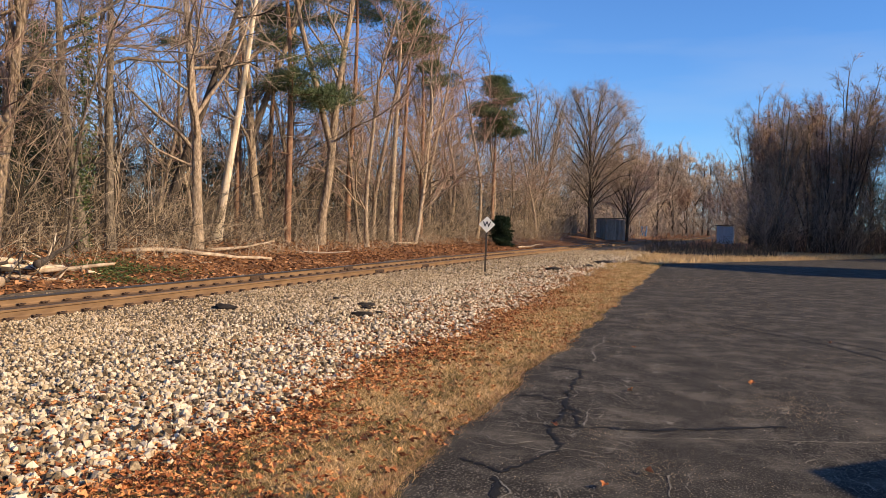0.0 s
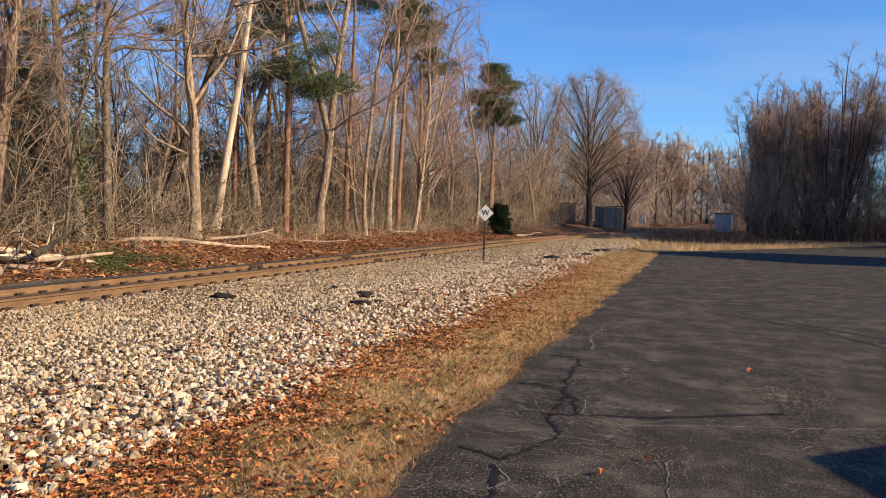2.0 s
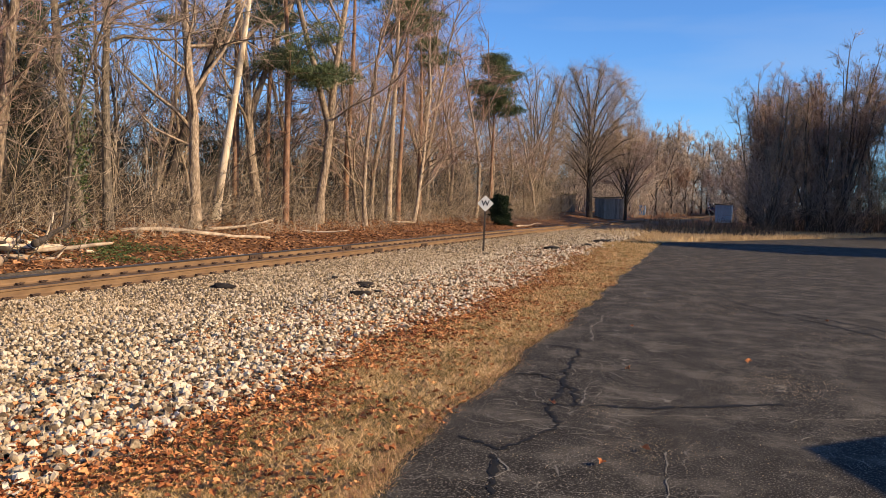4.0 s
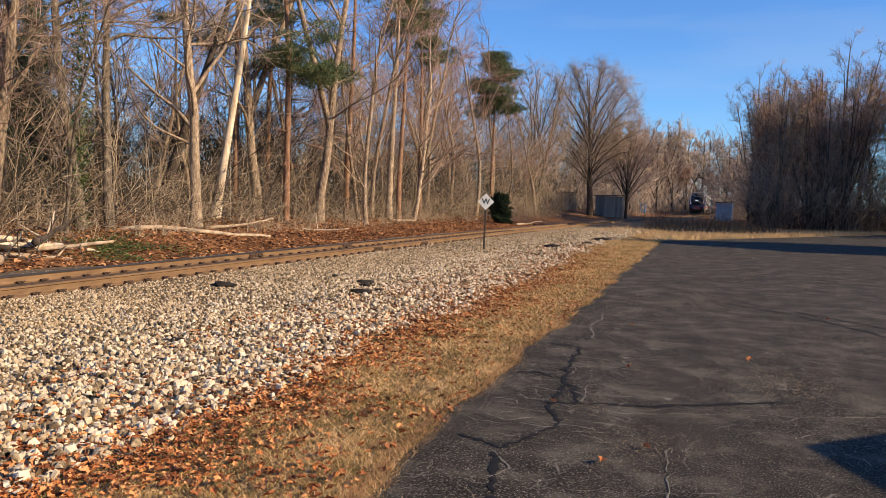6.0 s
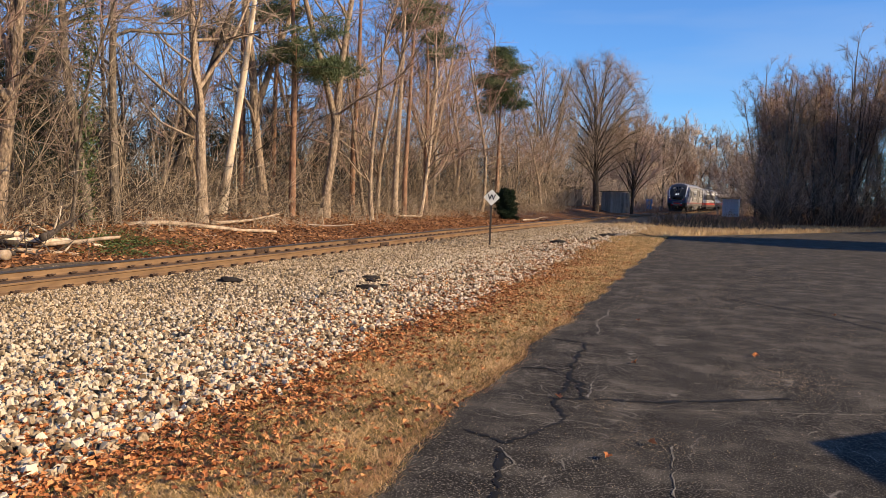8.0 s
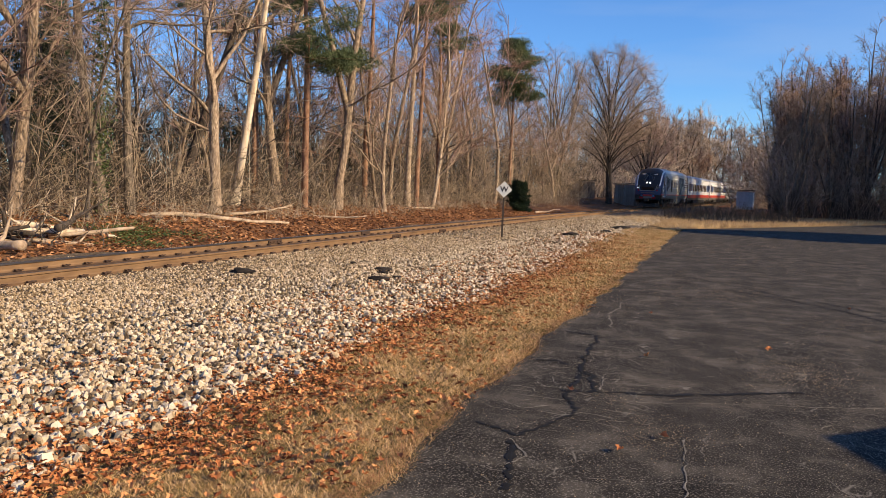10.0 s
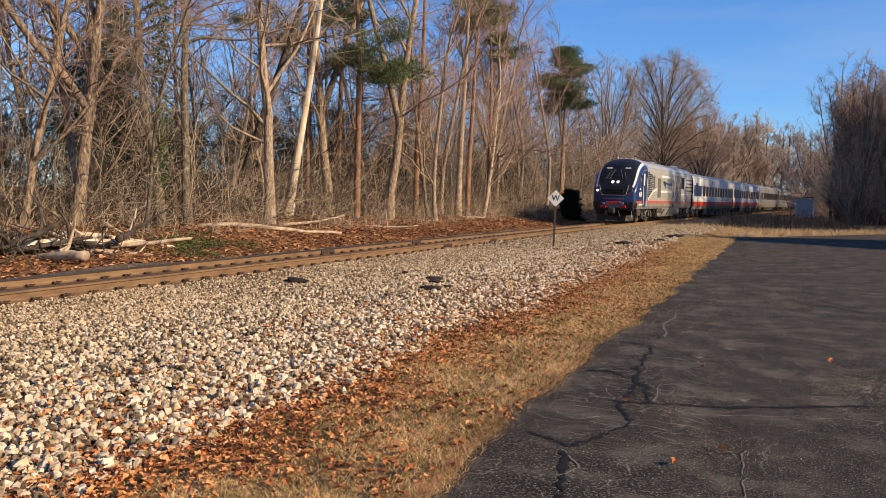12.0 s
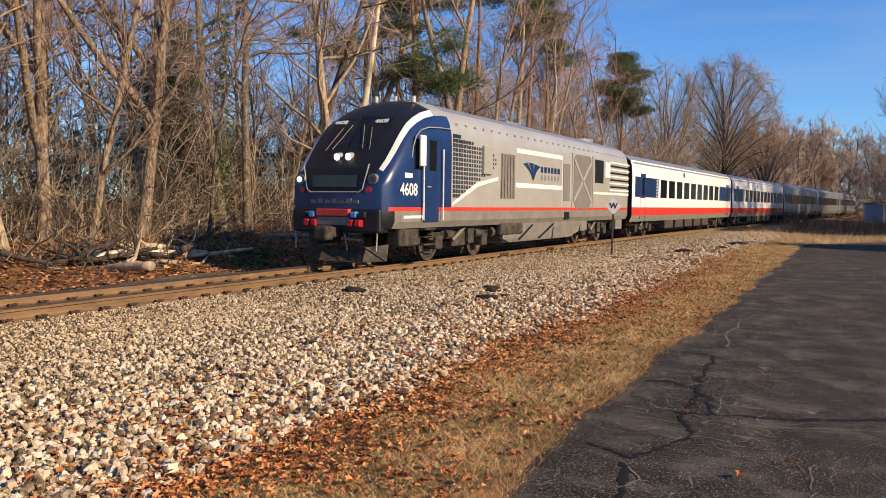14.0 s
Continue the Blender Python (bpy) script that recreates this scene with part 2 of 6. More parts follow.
class Tubes:
    """Gathers tapered tubes into one mesh."""

    def __init__(self):
        self.v, self.f, self.n, self.t = [], [], 0, []

    def add(self, pts, radii, sides=4):
        pts = np.asarray(pts, float)
        k = len(pts)
        d = np.gradient(pts, axis=0)
        d /= np.linalg.norm(d, axis=1)[:, None] + 1e-9
        ref = np.array([0.31, 0.95, 0.05]) if abs(d[0, 2]) > 0.5 else np.array([0.1, 0.2, 0.97])
        u = np.cross(d, ref)
        u /= np.linalg.norm(u, axis=1)[:, None] + 1e-9
        w = np.cross(d, u)
        a = np.arange(sides) * 2 * math.pi / sides
        ring = pts[:, None, :] + np.asarray(radii, float)[:, None, None] * (np.cos(a)[None, :, None] * u[:, None, :] + np.sin(a)[None, :, None] * w[:, None, :])
        self.v.append(ring.reshape(-1, 3))
        i = self.n + np.arange((k - 1) * sides).reshape(k - 1, sides)
        nx = np.roll(i, -1, axis=1)
        self.f.append(np.stack([i, nx, nx + sides, i + sides], -1).reshape(-1, 4))
        self.n += k * sides

    def spike(self, a, b, r):
        """A twig: a slim three-sided point."""
        d = b - a
        u = np.cross(d, (0.31, 0.93, 0.2))
        u *= r / (np.linalg.norm(u) + 1e-9)
        w = np.cross(d, u)
        w *= r / (np.linalg.norm(w) + 1e-9)
        self.v.append(np.array([a + u, a - 0.5 * u + 0.87 * w, a - 0.5 * u - 0.87 * w, b]))
        n = self.n
        self.t.append(((n, n + 1, n + 3), (n + 1, n + 2, n + 3), (n + 2, n, n + 3)))
        self.n += 4

    def link(self, name, mat, parent=None, smooth=True):
        if not self.v:
            self.add([(0, 0, 0), (0, 0, 0.01)], [0.001, 0.001], 3)
        faces = np.concatenate(self.f).tolist()
        for q in self.t:
            faces.extend(q)
        return mesh_object(name, np.concatenate(self.v), faces, mat, parent, smooth)


def chips(centres, sizes, rng, flat=0.25, mat=None, name="leaves", parent=None, tilt=0.6, lobed=False):
    """Many small curled leaves: folded diamonds, or lobed outlines where they lie near."""
    n = len(centres)
    a = rng.uniform(0, 2 * math.pi, n)
    u = np.stack([np.cos(a), np.sin(a), rng.normal(0, tilt, n) * 0.6], 1)
    u /= np.linalg.norm(u, axis=1)[:, None]
    w = np.cross(u, np.stack([rng.normal(0, tilt * 0.5, n), rng.normal(0, tilt * 0.5, n), np.ones(n)], 1))
    w /= np.linalg.norm(w, axis=1)[:, None]
    nrm = np.cross(u, w)
    nrm *= np.sign(nrm[:, 2:3])
    s = sizes[:, None]
    if not lobed:
        q = np.stack([centres - u * s, centres + w * s * 0.62 + nrm * s * flat, centres + u * s, centres - w * s * 0.62 + nrm * s * flat], 1).reshape(-1, 3)
        i = np.arange(n) * 4
        f = np.stack([np.stack([i, i + 1, i + 2], 1), np.stack([i, i + 2, i + 3], 1)], 1).reshape(-1, 3)
        return mesh_object(name, q, f, mat, parent)
    k = 9
    ring = [centres]
    for m in range(k):
        t = 2 * math.pi * m / k
        r = s * ((1.0 if m % 2 == 0 else 0.55) * rng.uniform(0.75, 1.15, n))[:, None]
        curl = nrm * s * (flat * (0.5 + rng.uniform(0, 0.9, n)))[:, None] * abs(math.sin(t))
        ring.append(centres + u * r * math.cos(t) + w * r * 0.75 * math.sin(t) + curl)
    q = np.stack(ring, 1).reshape(-1, 3)
    i = np.arange(n) * (k + 1)
    f = np.stack([np.stack([i, i + 1 + m, i + 1 + (m + 1) % k], 1) for m in range(k)], 1).reshape(-1, 3)
    return mesh_object(name, q, f, mat, parent)


def blades(base, height, rng, lean, width, mat, name, parent=None):
    n = len(base)
    a = rng.uniform(0, 2 * math.pi, n)
    b = rng.uniform(0, 2 * math.pi, n)
    side = np.stack([np.cos(a), np.sin(a), np.zeros(n)], 1) * width
    tip = base + np.stack([np.cos(b) * lean * height, np.sin(b) * lean * height, height], 1)
    q = np.stack([base - side, base + side, tip], 1).reshape(-1, 3)
    f = np.arange(n * 3).reshape(-1, 3)
    return mesh_object(name, q, f, mat, parent)


# ---------------------------------------------------------------- the track's line and the ground's shape
RAIL_TOP = 0.26
TRACK_X = -11.55
KNOT_Y = np.array([-400.0, 30, 60, 90, 130, 170, 330, 500])
KNOT_S = np.array([0.0, 0, 0.04, 0.058, 0.072, 0.08, 0.10, 0.11])
FINE_Y = np.arange(-400, 500, 0.5)
FINE_X = TRACK_X + np.concatenate([[0], np.cumsum(np.interp(FINE_Y[:-1] + 0.25, KNOT_Y, KNOT_S) * 0.5)])


def track_x(y):
    return np.interp(y, FINE_Y, FINE_X)


def bed_off(y):
    return track_x(y) - TRACK_X


def lot_edge(y):
    """x of the asphalt's ragged edge beside the verge."""
    return -1.95 - 0.011 * np.asarray(y) * 2.1 + 0.05 * np.sin(np.asarray(y) * 1.7) + 0.03 * np.sin(np.asarray(y) * 4.3 + 1)


def gravel_edge(y):
    y = np.asarray(y)
    return -3.75 - 0.03 * y + bed_off(y) * 0.9 - 0.25 * np.exp(-((y - 8.5) / 3) ** 2) + 0.12 * np.sin(y * 1.1) + 0.06 * np.sin(y * 3.1)


def ground_z(x, y):
    x, y = np.asarray(x, float), np.asarray(y, float)
    r = x - bed_off(y)                       # distance across, as if the track were straight
    z = np.interp(r, [-70, -34, -24, -20, -16.5, -14.6, -13.4, -10.3, -7.6, -5.3, -4.2, -2.0, 60],
                  [1.2, 1.0, 0.85, 0.55, 0.12, -0.06, 0.055, 0.06, 0.05, 0.0, -0.05, -0.02, -0.02])
    z = z + np.where(r < -14, 0.10 * np.sin(x * 0.9 + y * 0.35) * np.sin(y * 0.6 - x * 0.2), 0.0)
    z = z + np.where((r < -4.3) & (r > -10.2), 0.025 * np.sin(y * 1.3 + x) * np.sin(x * 2.1), 0.0)
    return z


def grid_sheet(name, xs, ys, zfun, mat, lift=0.0, xmap=None):
    X, Y = np.meshgrid(xs, ys)
    if xmap:
        X = xmap(X, Y)
    Z = zfun(X, Y) + lift
    v = np.stack([X, Y, Z], -1).reshape(-1, 3)
    nx, ny = len(xs), len(ys)
    i = (np.arange(ny - 1)[:, None] * nx + np.arange(nx - 1)[None, :]).reshape(-1)
    f = np.stack([i, i + 1, i + nx + 1, i + nx], 1)
    return mesh_object(name, v, f, mat, smooth=True)


def spread(a, b, fine, far):
    """Coordinates: fine steps between a and b, growing steps out to far."""
    mid = np.arange(a, b, fine)
    out, step = [], fine
    p = b
    while p < far:
        out.append(p)
        step *= 1.35
        p += step
    neg, step = [], fine
    p = a - fine
    while p > -far:
        neg.append(p)
        step *= 1.35
        p -= step
    return np.concatenate([neg[::-1], mid, out])


ground = tagged(grid_sheet("ground", spread(-36, 14, 0.5, 2500), spread(-6, 110, 1.0, 2500), ground_z, M_SOIL), "leaf-strewn brown earth under bare woods", "ground", kind="structure")

ys = np.concatenate([np.arange(-12, 40, 0.25), np.arange(40, 75, 1.0)])


def far_lot(x):
    return np.interp(x, [-4, -2.9, 12, 60], [42.5, 43, 69.5, 75])


def lot_map(X, Y):
    return lot_edge(Y) + X


lot_ys = np.concatenate([np.arange(-40, 0, 4.0), np.arange(0, 44, 0.25)])
lot_xs = np.concatenate([np.arange(0, 6, 0.5), np.arange(6, 60, 3.0)])
parking_lot = tagged(grid_sheet("parking_lot", lot_xs, lot_ys, lambda x, y: np.maximum(0 * x, 0.0) + 0.012 * np.sin(x * 0.7) * np.sin(y * 0.5), M_ASPHALT, 0.012, lot_map), "worn black sealed asphalt parking lot with cracks", "parking lot", kind="structure")
lot_end_v = np.array([(lot_edge(43.75), 43.7, 0.014), (13.5, 43.7, 0.014), (13.5, 60, 0.014), (12, 69.5, 0.014)])
lot_end = tagged(mesh_object("parking_lot_end", lot_end_v, [(0, 1, 2, 3)], M_ASPHALT), "far end of the black asphalt lot", "parking lot", kind="structure")

bed = tagged(grid_sheet("ballast_bed", np.linspace(-14.4, -4.0, 40), np.concatenate([np.arange(-30, 60, 0.5), np.arange(60, 460, 4.0)]), lambda x, y: ground_z(x, y), M_BED, 0.02,
                        lambda X, Y: np.where(X > -10.2, -10.2 + (X + 10.2) * (gravel_edge(Y) - bed_off(Y) + 10.2) / 6.2, X) + bed_off(Y)), "crushed limestone bed along the track, dark for the shade between stones", "ballast", kind="structure")
verge = tagged(grid_sheet("grass_verge", np.linspace(0, 1, 14), np.arange(-8, 62, 0.5), ground_z, M_TURF, 0.012,
                          lambda X, Y: gravel_edge(Y) - 0.35 + X * (lot_edge(np.minimum(Y, 45)) - gravel_edge(Y) + 0.42)), "strip of dry tan grass beside the asphalt", "grass", kind="structure")
far_verge = tagged(mesh_object("far_grass", np.array([(-12, 66, 0.016), (-3.2, 42.6, 0.018), (12, 69.3, 0.018), (60, 74.8, 0.018), (60, 84, 0.016), (14, 82, 0.016), (-6, 78, 0.016)]), [(0, 1, 2, 3, 4, 5, 6)], M_TURF), "dry straw-coloured grass beyond the asphalt", "grass", kind="structure")


# ---------------------------------------------------------------- railway track
def rail_mesh(name, offset, parent):
    prof = [(-0.07, 0.0), (0.07, 0.0), (0.07, 0.014), (0.018, 0.035), (0.010, 0.06), (0.010, 0.13), (0.036, 0.145), (0.036, 0.172), (0.028, 0.18), (-0.028, 0.18), (-0.036, 0.172), (-0.036, 0.145), (-0.010, 0.13), (-0.010, 0.06), (-0.018, 0.035), (-0.07, 0.014)]
    yy = np.concatenate([np.arange(-60, 60, 1.0), np.arange(60, 470, 3.0)])
    n = len(prof)
    v = np.array([(track_x(y) + offset + px, y, RAIL_TOP - 0.18 + pz) for y in yy for px, pz in prof])
    f, idx = [], []
    for k in range(len(yy) - 1):
        for j in range(n):
            a, b = k * n + j, k * n + (j + 1) % n
            f.append((a, b, b + n, a + n))
            # darker head top; on the far rail the head's near side as well
            idx.append(1 if j == 8 or (offset < 0 and j in (6, 7)) else 0)
    return mesh_object(name, v, f, None, parent, mats=[M_RUST, M_RAILTOP], index=idx)


track = tagged(new("railway_track"), "single railway track with rusty tan rails on wooden ties", "railway track", kind="structure")
for off in (-0.7535, 0.7535):
    rail_mesh("rail", off, track)
tie_me = part("tie", box_bm(-1.3, 1.3, -0.11, 0.11, -0.12, 0.0, 0.012), M_TIE, track).data
bm = box_bm(-0.19, 0.19, -0.1, 0.1, 0.0, 0.022, 0.004)
for sx in (-1, 1):
    for sy in (-0.045, 0.045):
        box_bm(sx * 0.085 - 0.022, sx * 0.085 + 0.026, sy - 0.022, sy + 0.022, 0.0, 0.06, 0, bm)
    bm2 = rod_bm((sx * 0.13, -0.08, 0.04), (sx * 0.13, 0.08, 0.055), 0.014, 6, None, bm)
clip_ob = part("tie_plate", bm, M_CLIP, track)
first_tie = bpy.data.objects["tie"]
TIES = np.arange(-4, 78, 0.55)
for k, y in enumerate(TIES):
    t_ob = first_tie if k == 0 else new("tie", tie_me)
    t_ob.parent = track
    t_ob.matrix_basis = pose(float(track_x(y)), float(y), RAIL_TOP - 0.182, 0, 0, -math.degrees(math.atan(np.interp(y, KNOT_Y, KNOT_S))))
    for sx in (-0.7535, 0.7535):
        if y > 48:
            continue
        c = clip_ob if (k == 0 and sx < 0) else new("tie_plate", clip_ob.data)
        c.parent = track
        c.matrix_basis = pose(float(track_x(y)) + sx, float(y), RAIL_TOP - 0.181)
# joint bars, one pair on each rail
for off, y in ((0.7535, 24.6), (-0.7535, 25.3), (0.7535, 29.0), (-0.7535, 19.5)):
    bm = box_bm(off + 0.011, off + 0.045, -0.33, 0.33, 0.03, 0.14, 0.006)
    for q in (-0.25, -0.09, 0.09, 0.25):
        rod_bm((off + 0.04, q, 0.085), (off + 0.065, q, 0.085), 0.02, 6, None, bm)
    o = part("joint_bar", bm, M_CLIP, track, "dark bolted joint bar")
    o.matrix_basis = pose(float(track_x(y)), y, RAIL_TOP - 0.18)


# ---------------------------------------------------------------- ballast stones
def stones(n_rng, xs, ys, half, name, parent, mat=None):
    n = len(xs)
    t5 = np.arange(5) * 2 * math.pi / 5
    foot, crest = t5[None] + n_rng.normal(0, 0.22, (n, 5)), t5[None] + 0.63 + n_rng.normal(0, 0.25, (n, 5))
    rf, rc = n_rng.uniform(0.8, 1.15, (n, 5)), n_rng.uniform(0.35, 0.85, (n, 5))
    zf, zt = n_rng.uniform(-0.75, 0.1, (n, 5)), n_rng.uniform(0.55, 0.95, (n, 1)) + n_rng.normal(0, 0.13, (n, 5))
    v = np.stack([np.concatenate([rf * np.cos(foot), rc * np.cos(crest)], 1), np.concatenate([rf * np.sin(foot), rc * np.sin(crest)], 1), np.concatenate([zf, zt], 1)], -1)
    v = v * half[:, None, None] * n_rng.uniform(0.6, 1.3, (n, 1, 3))
    a, b = n_rng.uniform(0, 6.28, n), n_rng.normal(0, 0.45, n)
    ca, sa_, cb, sb = np.cos(a), np.sin(a), np.cos(b), np.sin(b)
    x, y, z = v[..., 0].copy(), v[..., 1].copy(), v[..., 2].copy()
    y, z = y * cb[:, None] - z * sb[:, None], y * sb[:, None] + z * cb[:, None]
    x, y = x * ca[:, None] - y * sa_[:, None], x * sa_[:, None] + y * ca[:, None]
    zc = ground_z(xs, ys) + 0.02 + half * n_rng.uniform(-0.1, 1.15, n)
    v = np.stack([x + xs[:, None], y + ys[:, None], z + zc[:, None]], -1).reshape(-1, 3)
    k5 = np.arange(5)
    q = np.concatenate([np.stack([k5, (k5 + 1) % 5, k5 + 5], 1), np.stack([(k5 + 1) % 5, (k5 + 1) % 5 + 5, k5 + 5], 1), [(5, 6, 7), (5, 7, 9), (7, 8, 9)]])
    f = (np.arange(n)[:, None, None] * 10 + q[None]).reshape(-1, 3)
    return mesh_object(name, v, f, mat or M_STONE, parent)


rng = np.random.default_rng(5)


def scatter(n, y0, y1, side):
    y = rng.uniform(y0, y1, n)
    if side == "near":
        x0, x1 = gravel_edge(y) + rng.normal(0, 0.13, n), TRACK_X + 0.93 + bed_off(y)
        u = rng.uniform(0, 1, n)
        x = x0 + (x1 - x0) * u
    elif side == "between":
        x = track_x(y) + rng.uniform(-0.1, 0.6, n)
    else:
        x = track_x(y) - rng.uniform(0.85, 2.3, n)
    return x, y


ballast = tagged(new("ballast"), "loose pale angular limestone ballast", "gravel", kind="structure")
for n, y0, y1, side, h in ((43000, 1.0, 11, "near", 0.0225), (33000, 11, 26, "near", 0.0225), (16000, 26, 60, "near", 0.032), (1800, 2, 40, "between", 0.03), (4000, 2, 45, "far", 0.03)):
    x, y = scatter(n, y0, y1, side)
    u = np.clip((x - bed_off(y) + 10.4) / 6.2, 0, 1)                # coarser and cleaner towards the foot of the bed
    size = h * (0.68 + 0.72 * u ** 1.5) * np.exp(np.clip(rng.normal(0, 0.32, n), -0.8, 0.42))
    dusty = (u + rng.normal(0, 0.16, n) < 0.42) if side == "near" else np.ones(n, bool)
    for pick_, m_ in ((dusty, M_STONE_BROWN), (~dusty, M_STONE)):
        if pick_.any():
            tagged(stones(rng, x[pick_], y[pick_], size[pick_], "loose_stones", ballast, m_), kind="stuff")
gy = np.concatenate([np.arange(-20, 60, 1.0), np.arange(60, 460, 4.0)])
gv = np.array([(track_x(q) + e, q, 0.094) for q in gy for e in (-0.70, 0.70)])
tagged(mesh_object("grimy_bed", gv, [(2 * k, 2 * k + 1, 2 * k + 3, 2 * k + 2) for k in range(len(gy) - 1)], M_GRIME, ballast), "dark oily ballast between the rails")
lead = []
for k in range(6):
    r2 = np.random.default_rng(40 + k)
    bm = bmesh.new()
    bmesh.ops.create_icosphere(bm, subdivisions=1, radius=0.045)
    for v in bm.verts:
        v.co = Vector((v.co.x * 1.2, v.co.y * 0.85, v.co.z * 0.75)) * float(r2.uniform(0.72, 1.2))
    o = part("stone", bm, M_STONE_OB, ballast)
    lead.append(o)
for k in range(290):
    y = rng.uniform(2.2, 9.5)
    x = float(gravel_edge(y)) - abs(rng.normal(0, 1.0))
    o = lead[k] if k < 6 else new("stone", lead[k % 6].data)
    o.parent = ballast
    o.matrix_basis = pose(x, y, float(ground_z(x, y)) + 0.05, *rng.uniform(0, 360, 3)) @ Matrix.Diagonal((*([float(rng.uniform(0.6, 1.15))] * 3), 1))

# ---------------------------------------------------------------- grass and dead leaves
n = 300000
y = 2.5 + 40 * rng.uniform(0, 1, n) ** 1.6
u = rng.uniform(-0.05, 1.03, n)
x = gravel_edge(y) - 0.1 + u * (lot_edge(y) - gravel_edge(y) + 0.1)
keep = np.sin(x * 3.1 + np.sin(y * 1.9)) * np.sin(y * 2.3 + x) > -0.75 + rng.uniform(-0.5, 0.3, n)
x, y = x[keep], y[keep]
tagged(blades(np.stack([x, y, ground_z(x, y) + 0.005], 1), rng.uniform(0.012, 0.05, len(x)) * (1 + y / 25), rng, rng.uniform(0.4, 1.9, len(x)), 0.0014 + 0.00036 * y[:, None], M_BLADE, "dry_grass"), "short dry matted tan and olive grass", "grass", kind="stuff")

# straw and pine needles swept up along the asphalt's edge
n = 9000
y = 3 + 34 * rng.uniform(0, 1, n) ** 1.6
x = lot_edge(y) + rng.normal(-0.06, 0.06, n)
tagged(blades(np.stack([x, y, np.full(n, 0.02)], 1), rng.uniform(0.004, 0.03, n), rng, rng.uniform(2, 6, n), 0.0012 + 0.0003 * y[:, None], M_LITTER, "pine_straw"), "rust-brown pine straw gathered along the asphalt's edge", "straw", kind="stuff")

n = 16000
x = rng.uniform(-16, 40, n)
y = far_lot(x) + rng.uniform(-0.3, 7, n) * rng.uniform(0.3, 1, n)
y = np.where(x < -3.2, 43 + (-3.2 - x) * 2.2 + rng.uniform(0, 14, n), y)
ok = x > track_x(y) + 3.6
x, y = x[ok], y[ok]
tagged(blades(np.stack([x, y, ground_z(x, y)], 1), rng.uniform(0.08, 0.45, len(x)) * rng.uniform(0.5, 1.2, len(x)), rng, rng.uniform(0.2, 1.2, len(x)), 0.016, M_STRAW, "tall_dry_grass"), "tall straw-coloured grass at the asphalt's far edge", "grass", kind="stuff")

n = 27000
y = 1.5 + 34 * rng.uniform(0, 1, n) ** 1.5
clump = 0.5 + 0.5 * np.sin(y * 0.9 + 1.2) * np.sin(y * 2.3)
x = gravel_edge(y) + rng.normal(0.06, 0.42, n) * (0.6 + clump)
k2 = rng.uniform(0, 1, n) < 0.3
x = np.where(k2, gravel_edge(y) + rng.uniform(-2.2, 1.9, n), x)
k3 = rng.uniform(0, 1, n) < 0.5 + 0.5 * clump
x, y = x[k3], y[k3]
tagged(chips(np.stack([x, y, ground_z(x, y) + rng.uniform(0.03, 0.075, len(x))], 1), rng.uniform(0.02, 0.046, len(x)), rng, 0.5, M_LEAF, "fallen_leaves", None, 0.5, True), "curled orange-brown oak leaves along the gravel's foot", "leaves", kind="stuff")

n = 30000
y = 1 + 64 * rng.uniform(0, 1, n)
x = track_x(y) - 2.6 - 11 * rng.uniform(0, 1, n) ** 1.2
tagged(chips(np.stack([x, y, ground_z(x, y) + rng.uniform(0.01, 0.06, n)], 1), rng.uniform(0.045, 0.10, n), rng, 0.35, M_LITTER, "leaf_litter"), "thick orange-brown leaf litter on the wooded bank", "leaves", kind="stuff")
n = 2600
a_, d_ = np.radians(rng.normal(-41, 2.2, n)), rng.normal(25.5, 1.3, n)
x, y = d_ * np.sin(a_), d_ * np.cos(a_)
ok = (np.sin(x * 2.1) * np.sin(y * 1.7) > -0.3) & (x < track_x(y) - 3.4)
x, y = x[ok], y[ok]
tagged(chips(np.stack([x, y, ground_z(x, y) + rng.uniform(0.04, 0.12, len(x))], 1), rng.uniform(0.03, 0.06, len(x)), rng, 0.3, M_IVY, "ground_ivy"), "patch of green ivy on the leafy bank", "ivy", kind="stuff")
n = 9000
y = 3.5 + 30 * rng.uniform(0, 1, n) ** 1.7
x = lot_edge(y) + np.abs(rng.normal(0, 3.2, n)) + 0.02
for cx, cy, cs, share in ((0.7, 9.0, 0.3, 0.10), (0.1, 16.0, 0.7, 0.10), (-0.5, 6.2, 0.2, 0.06), (-1.0, 7.2, 0.15, 0.05), (1.6, 13.2, 0.5, 0.05)):   # worn spots where the grit gathers
    hit = rng.uniform(0, 1, n) < share
    x, y = np.where(hit, cx + rng.normal(0, cs, n), x), np.where(hit, cy + rng.normal(0, cs * 1.4, n), y)
gh = rng.uniform(0.0012, 0.0032, n) * (1 + y / 14)
gv = stones(rng, x, y, gh, "grit", None, M_STONE_BROWN)
gv.matrix_basis = pose(0, 0, 0.012)
tagged(gv, "pale grit strewn over the asphalt", "grit", kind="stuff")
for lx, ly in ((-0.72, 5.65), (-0.45, 6.1), (-1.38, 7.2), (1.75, 14.6), (-0.9, 9.1), (0.4, 10.2), (-1.2, 12.4), (2.6, 12.1)):
    o = chips(np.array([(0, 0, 0.02)]), np.array([0.05]), np.random.default_rng(int(ly * 10)), 0.6, M_LEAF, "dead_leaf", None, 0.4, True)
    o.matrix_basis = pose(lx, ly, 0.015)
    tagged(o, "single curled brown leaf on the asphalt", "leaf", "leaves on the asphalt")


